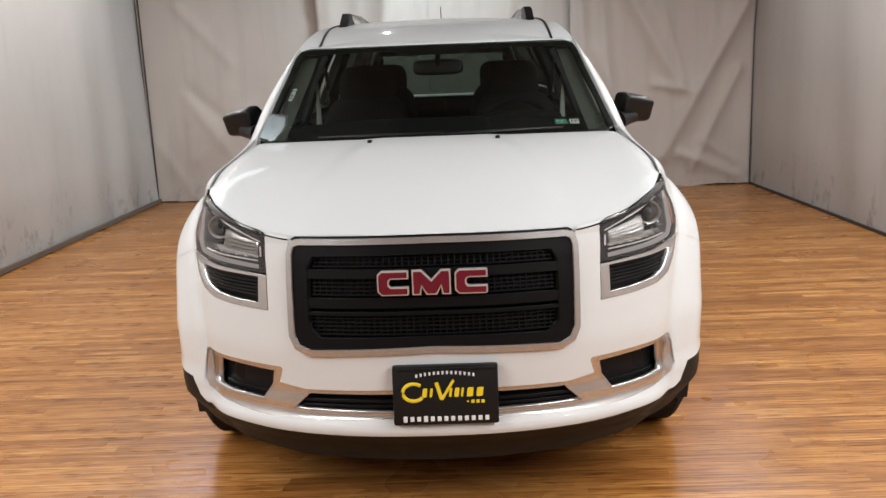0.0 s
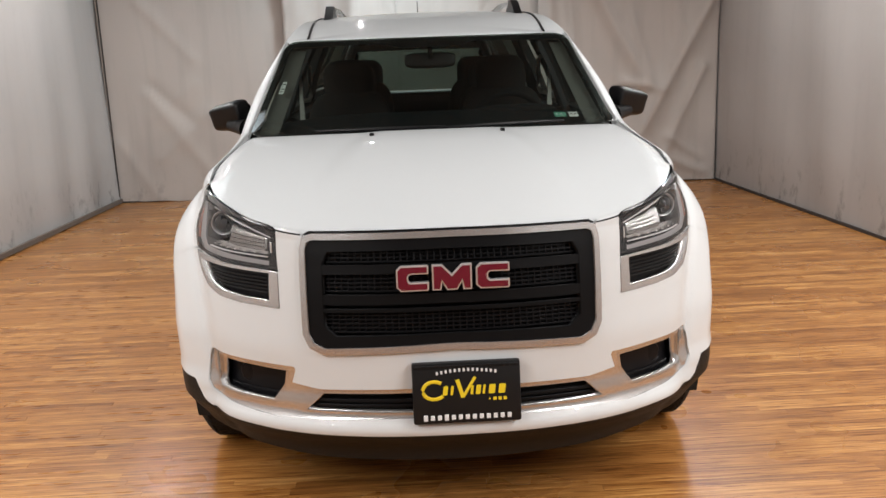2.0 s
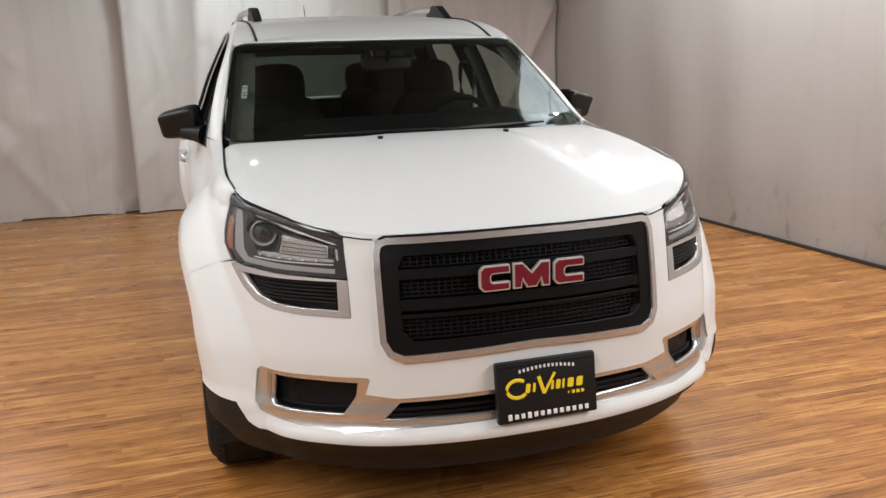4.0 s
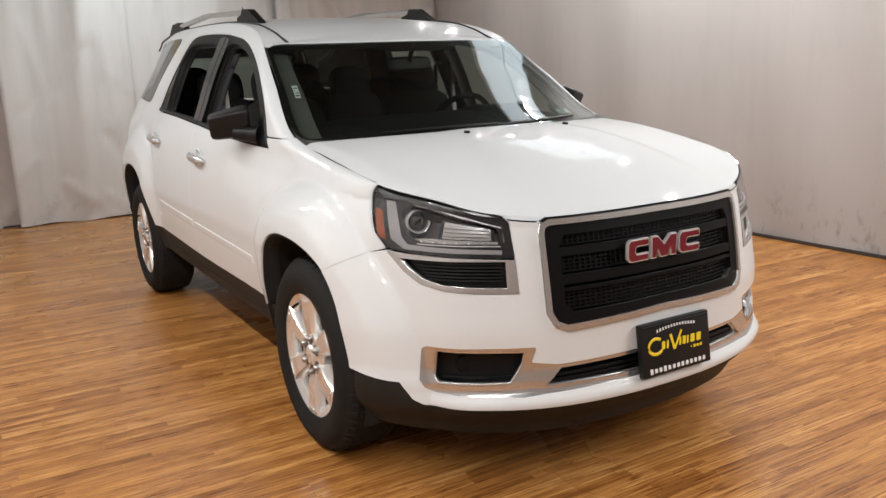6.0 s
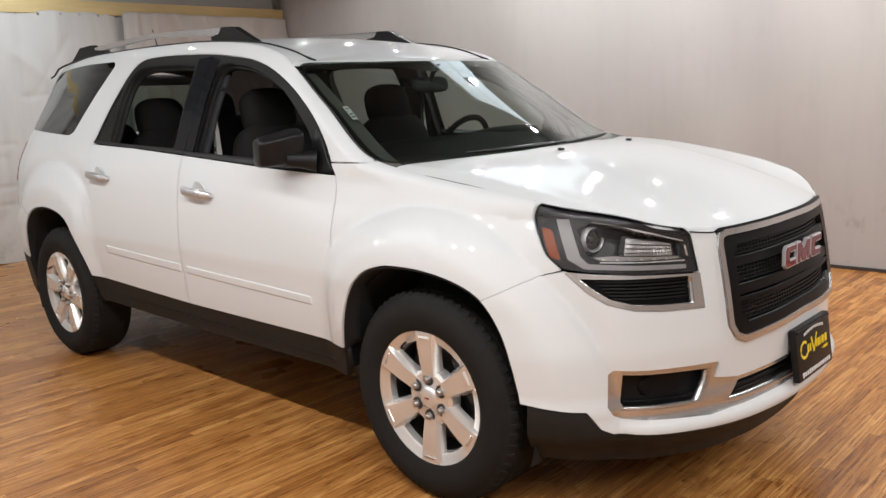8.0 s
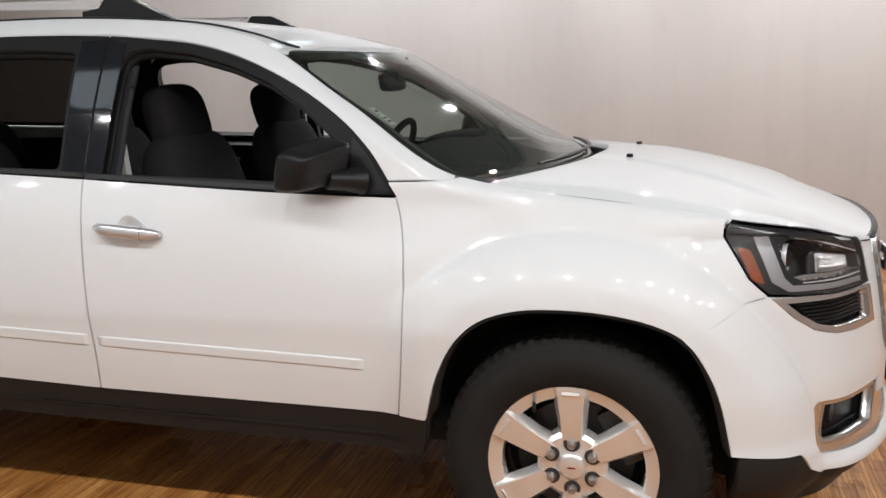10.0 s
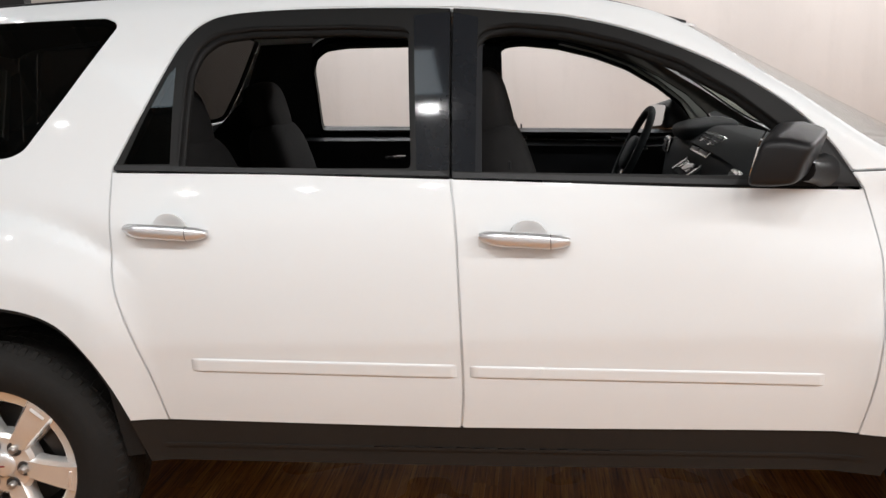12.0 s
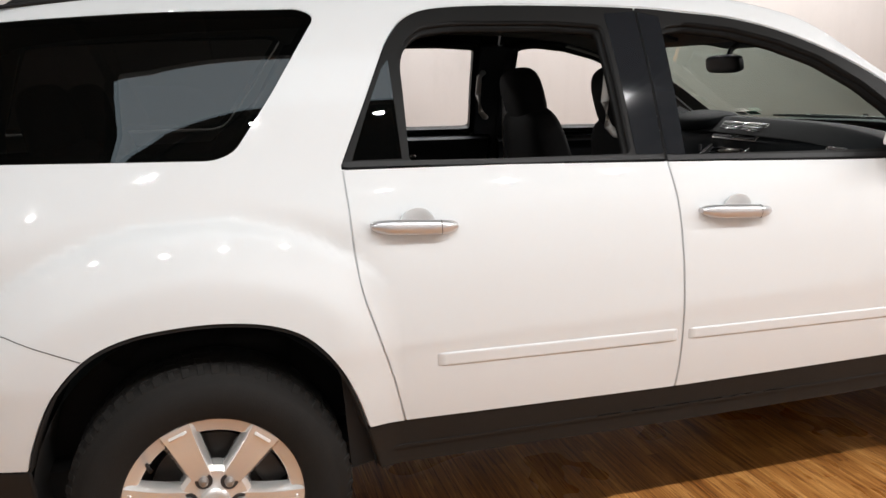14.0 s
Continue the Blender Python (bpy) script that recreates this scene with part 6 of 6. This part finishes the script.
# cabin
def seat(x, y, z, wide, name, tilt=-14):
    ob = soft_block(name, (wide, 0.52, 0.16), pose(x, y, z, 4), SEAT, suv, 4.0, "black cloth car seat")
    soft_block("backrest", (wide, 0.19, 0.70), pose(x, y + 0.29, z + 0.30, tilt), SEAT, ob, 4.0, "", lambda c: Vector((c.x * (1 - 0.10 * (c.z / 0.70 + 0.5)), c.y, c.z)))
    n = max(1, round(wide / 0.55))
    for k in range(n):
        hx = x + (k - (n - 1) / 2) * wide / n
        soft_block("headrest", (0.29, 0.145, 0.25), pose(hx, y + 0.385, z + 0.690, tilt), SEAT, ob, 3.2)
        for q in (-0.06, 0.06):
            bm = bmesh.new()
            tube(bm, [(hx + q, y + 0.375, z + 0.62), (hx + q, y + 0.395, z + 0.76)], 0.007, 6)
            part("headrest_post", bm, IRON, ob)
    return ob


for x in (-0.435, 0.435):
    seat(x, 1.19 if x > 0 else 1.14, 0.70, 0.52, "front_seat")
    seat(x * 1.06, 2.16, 0.685, 0.48, "middle_seat")
    seat(x * 1.0, 3.00, 0.72, 0.48, "back_seat", tilt=-10)
dash_form = lambda x, t: np.stack([x, 0.30 + 0.48 * t + 0 * x, 1.165 + 0.090 * smooth(-0.1, 0.72, t) - 0.40 * np.clip(t - 0.80, 0, 1) ** 1.2 - 0.045 * (np.abs(x) / 0.75) ** 4], -1)
dash = panel("dashboard", [[(-0.80, -0.45), (0.80, -0.45), (0.80, 1.0), (-0.80, 1.0)]], dash_form, DASH, suv, 0.03, 0.04, "dark plastic dashboard", heart=np.array((0, 0.5, 0)))
soft_block("dash_face", (1.56, 0.16, 0.46), pose(0, 0.755, 0.955, 10), DASH, dash, 6.0)
vents = pose(0, 0.752, 1.203, 45)
stack = soft_block("centre_console", (0.36, 0.12, 0.125), vents @ pose(0, -0.058, 0), DASH, dash, 6.0, "centre console with silver-edged vents")
boxed("vent_bezel", (0.315, 0.014, 0.100), vents, SATIN_SILVER, stack, 0.006)
for x in (-0.0765, 0.0765):
    boxed("air_vent", (0.143, 0.012, 0.086), vents @ pose(x, 0.004, 0), MESH_BLACK, stack, 0.004)
    for k in range(5):
        boxed("vent_blade", (0.128, 0.012, 0.005), vents @ pose(x, 0.007, -0.030 + 0.015 * k, 25), LAMP_GREY, stack, 0.001)
    boxed("vent_tab", (0.012, 0.010, 0.016), vents @ pose(x, 0.012, 0), SATIN_SILVER, stack, 0.002)
panel_m = pose(0, 0.822, 1.122, 56)
boxed("stack_panel", (0.31, 0.05, 0.085), panel_m @ pose(0, -0.026, 0), DASH, stack, 0.012)
boxed("stack_trim", (0.300, 0.010, 0.010), panel_m @ pose(0, 0.002, 0.037), SATIN_SILVER, stack, 0.003)
boxed("display", (0.20, 0.008, 0.044), panel_m @ pose(0, 0.002, 0.002), GLOSS_BLACK, stack, 0.004)
for x in (-0.135, 0.135):
    boxed("stack_trim", (0.012, 0.012, 0.072), panel_m @ pose(x, 0.002, -0.004), SATIN_SILVER, stack, 0.003)
boxed("lower_stack", (0.30, 0.10, 0.34), pose(0, 0.820, 0.93, 14), DASH, stack, 0.02)
for x in (-0.64, 0.64):
    side_vent = boxed("side_vent", (0.105, 0.02, 0.075), pose(x, 0.800, 1.150, 14), SATIN_SILVER, dash, 0.012, "silver-edged side vent")
    boxed("vent_back", (0.085, 0.012, 0.056), pose(x, 0.808, 1.152, 14), MESH_BLACK, side_vent, 0.006)
    for k in range(3):
        boxed("vent_blade", (0.078, 0.010, 0.004), pose(x, 0.813, 1.137 + 0.015 * k, 30), LAMP_GREY, side_vent, 0.001)
steer = pose(0.40, 0.985, 1.150, -64)
bm = bmesh.new()
ring = [(0.185 * math.cos(a), 0.185 * math.sin(a), 0.0) for a in np.linspace(0, 2 * math.pi, 41)]
tube(bm, ring, 0.0155, 10, steer)
wheel_s = part("steering_wheel", bm, DASH, suv, "black steering wheel with silver spokes")
soft_block("horn_pad", (0.17, 0.15, 0.05), steer @ pose(0, 0.01, 0.0), DASH, wheel_s, 3.0)
for a in (0, 180, 90):
    boxed("wheel_spoke", (0.11, 0.035, 0.016), steer @ pose(0, 0, 0, 0, 0, a) @ pose(0.125, 0, -0.004), SATIN_SILVER, wheel_s, 0.005)
soft_block("instrument_hood", (0.40, 0.24, 0.075), pose(0.40, 0.69, 1.232, -6), DASH, dash, 3.0)
rv = soft_block("interior_mirror", (0.25, 0.04, 0.075), pose(0.01, 0.83, 1.490, -8), SATIN_BLACK, suv, 4.0, "black interior mirror under the windscreen")
bm = bmesh.new()
tube(bm, [(0.01, 0.82, 1.50), (0.01, 0.80, 1.545), (0.01, 0.76, 1.575)], 0.012, 8)
part("mirror_stalk", bm, SATIN_BLACK, rv)
for x in (-0.37, 0.37):
    boxed("sun_visor", (0.40, 0.17, 0.018), pose(x, 1.03, 1.628, 20), TRIM_DARK, suv, 0.008, "dark grey sun visor")
dome = boxed("overhead_console", (0.2, 0.26, 0.035), pose(0, 1.12, 1.655, 8), HEADLINER, suv, 0.012, "grey-brown roof console with a reading lamp")
boxed("dome_lens", (0.13, 0.10, 0.012), pose(0, 1.14, 1.636, 8), TRIM_LIGHT, dome, 0.004, "pale lamp lens")
for side in (1, -1):
    panel("pillar_lining", flip([yz([(0.560, 1.20), (0.608, 1.280), (0.698, 1.368), (0.836, 1.463), (0.980, 1.538), (1.127, 1.596), (1.260, 1.634), (1.270, 1.622), (1.119, 1.578), (0.968, 1.516), (0.834, 1.430), (0.722, 1.338), (0.650, 1.225)])], side), sunk(0.048), PILLAR_LIT, suv, 0, 0.04, "grey inner lining of the windscreen pillar, paler as if lit")

# ---- floor of bamboo strips ----
floor = tagged(boxed("floor", (ROOM_X1 - ROOM_X0 + 0.2, ROOM_Y1 - ROOM_Y0 + 0.2, 0.10), pose((ROOM_X0 + ROOM_X1) / 2, (ROOM_Y0 + ROOM_Y1) / 2, -0.058), GAP_DARK, None, 0.0, "glossy bamboo strip floor in warm honey tones"), category="floor", kind="structure")
# the upright corner pieces are added dark strips for the gap between sheets
for name, size, m in (("baseboard", (0.02, 13.4, 0.025), pose(3.60, 0.18, 0.0125)), ("baseboard", (0.03, 13.4, 0.045), pose(-3.595, 0.18, 0.030)), ("baseboard", (7.2, 0.02, 0.02), pose(0, 6.765, 0.010)), ("corner_gap_strip", (0.014, 0.014, 2.45), pose(-3.605, 6.73, 1.225)), ("corner_gap_strip", (0.016, 0.016, 2.45), pose(3.60, 6.73, 1.225))):
    tagged(boxed(name, size, m, KICK_GREY if size[2] == 0.045 else GAP_DARK, None, 0.0, "dark strip at the edge of the canvas"), category="baseboard", kind="structure")
STRIP_W = 0.046
rng = random.Random(7)
shared = {}


def strip_mesh(length):
    if length not in shared:
        bm = bmesh.new()
        box(bm, (length - 0.0006, STRIP_W - 0.0006, 0.008), pose(0, 0, -0.004))
        top_face = [e for e in bm.edges if all(v.co.z > -0.001 for v in e.verts)]
        bmesh.ops.bevel(bm, geom=top_face, offset=0.0006, segments=1, affect="EDGES")
        mesh = bpy.data.meshes.new("strip")
        bm.to_mesh(mesh)
        bm.free()
        mesh.materials.append(STRIP)
        shared[length] = mesh
    return shared[length]


LENGTHS = (0.55, 0.70, 0.90, 1.10, 1.35)
rows = int((ROOM_Y1 - ROOM_Y0) / STRIP_W)
verts, faces, picked = [], [], 0
for r in range(rows):
    y = ROOM_Y0 + (r + 0.5) * STRIP_W
    x = ROOM_X0 - rng.uniform(0, 0.8)
    while x < ROOM_X1:
        ln = rng.choice(LENGTHS)
        mid = x + ln / 2
        if -3.2 < mid < -0.9 and -2.2 < y < 2.6 and picked < 300:
            ob = new("strip", strip_mesh(ln))
            ob.location = (mid, y, 0)
            ob.parent = floor
            picked += 1
        else:
            k = len(verts)
            a, b, c, d = max(x, ROOM_X0) + 0.0004, min(x + ln, ROOM_X1) - 0.0004, y - STRIP_W / 2 + 0.0004, y + STRIP_W / 2 - 0.0004
            verts += [(a, c, 0), (b, c, 0), (b, d, 0), (a, d, 0), (a, c, -0.007), (b, c, -0.007), (b, d, -0.007), (a, d, -0.007)]
            faces += [(k, k + 1, k + 2, k + 3), (k, k + 4, k + 5, k + 1), (k + 1, k + 5, k + 6, k + 2), (k + 2, k + 6, k + 7, k + 3), (k + 3, k + 7, k + 4, k)]
        x += ln
mesh = bpy.data.meshes.new("strip_field")
mesh.from_pydata(verts, [], faces)
tagged(link_mesh("strip_field", mesh, STRIP_JOINED, floor), kind="stuff")
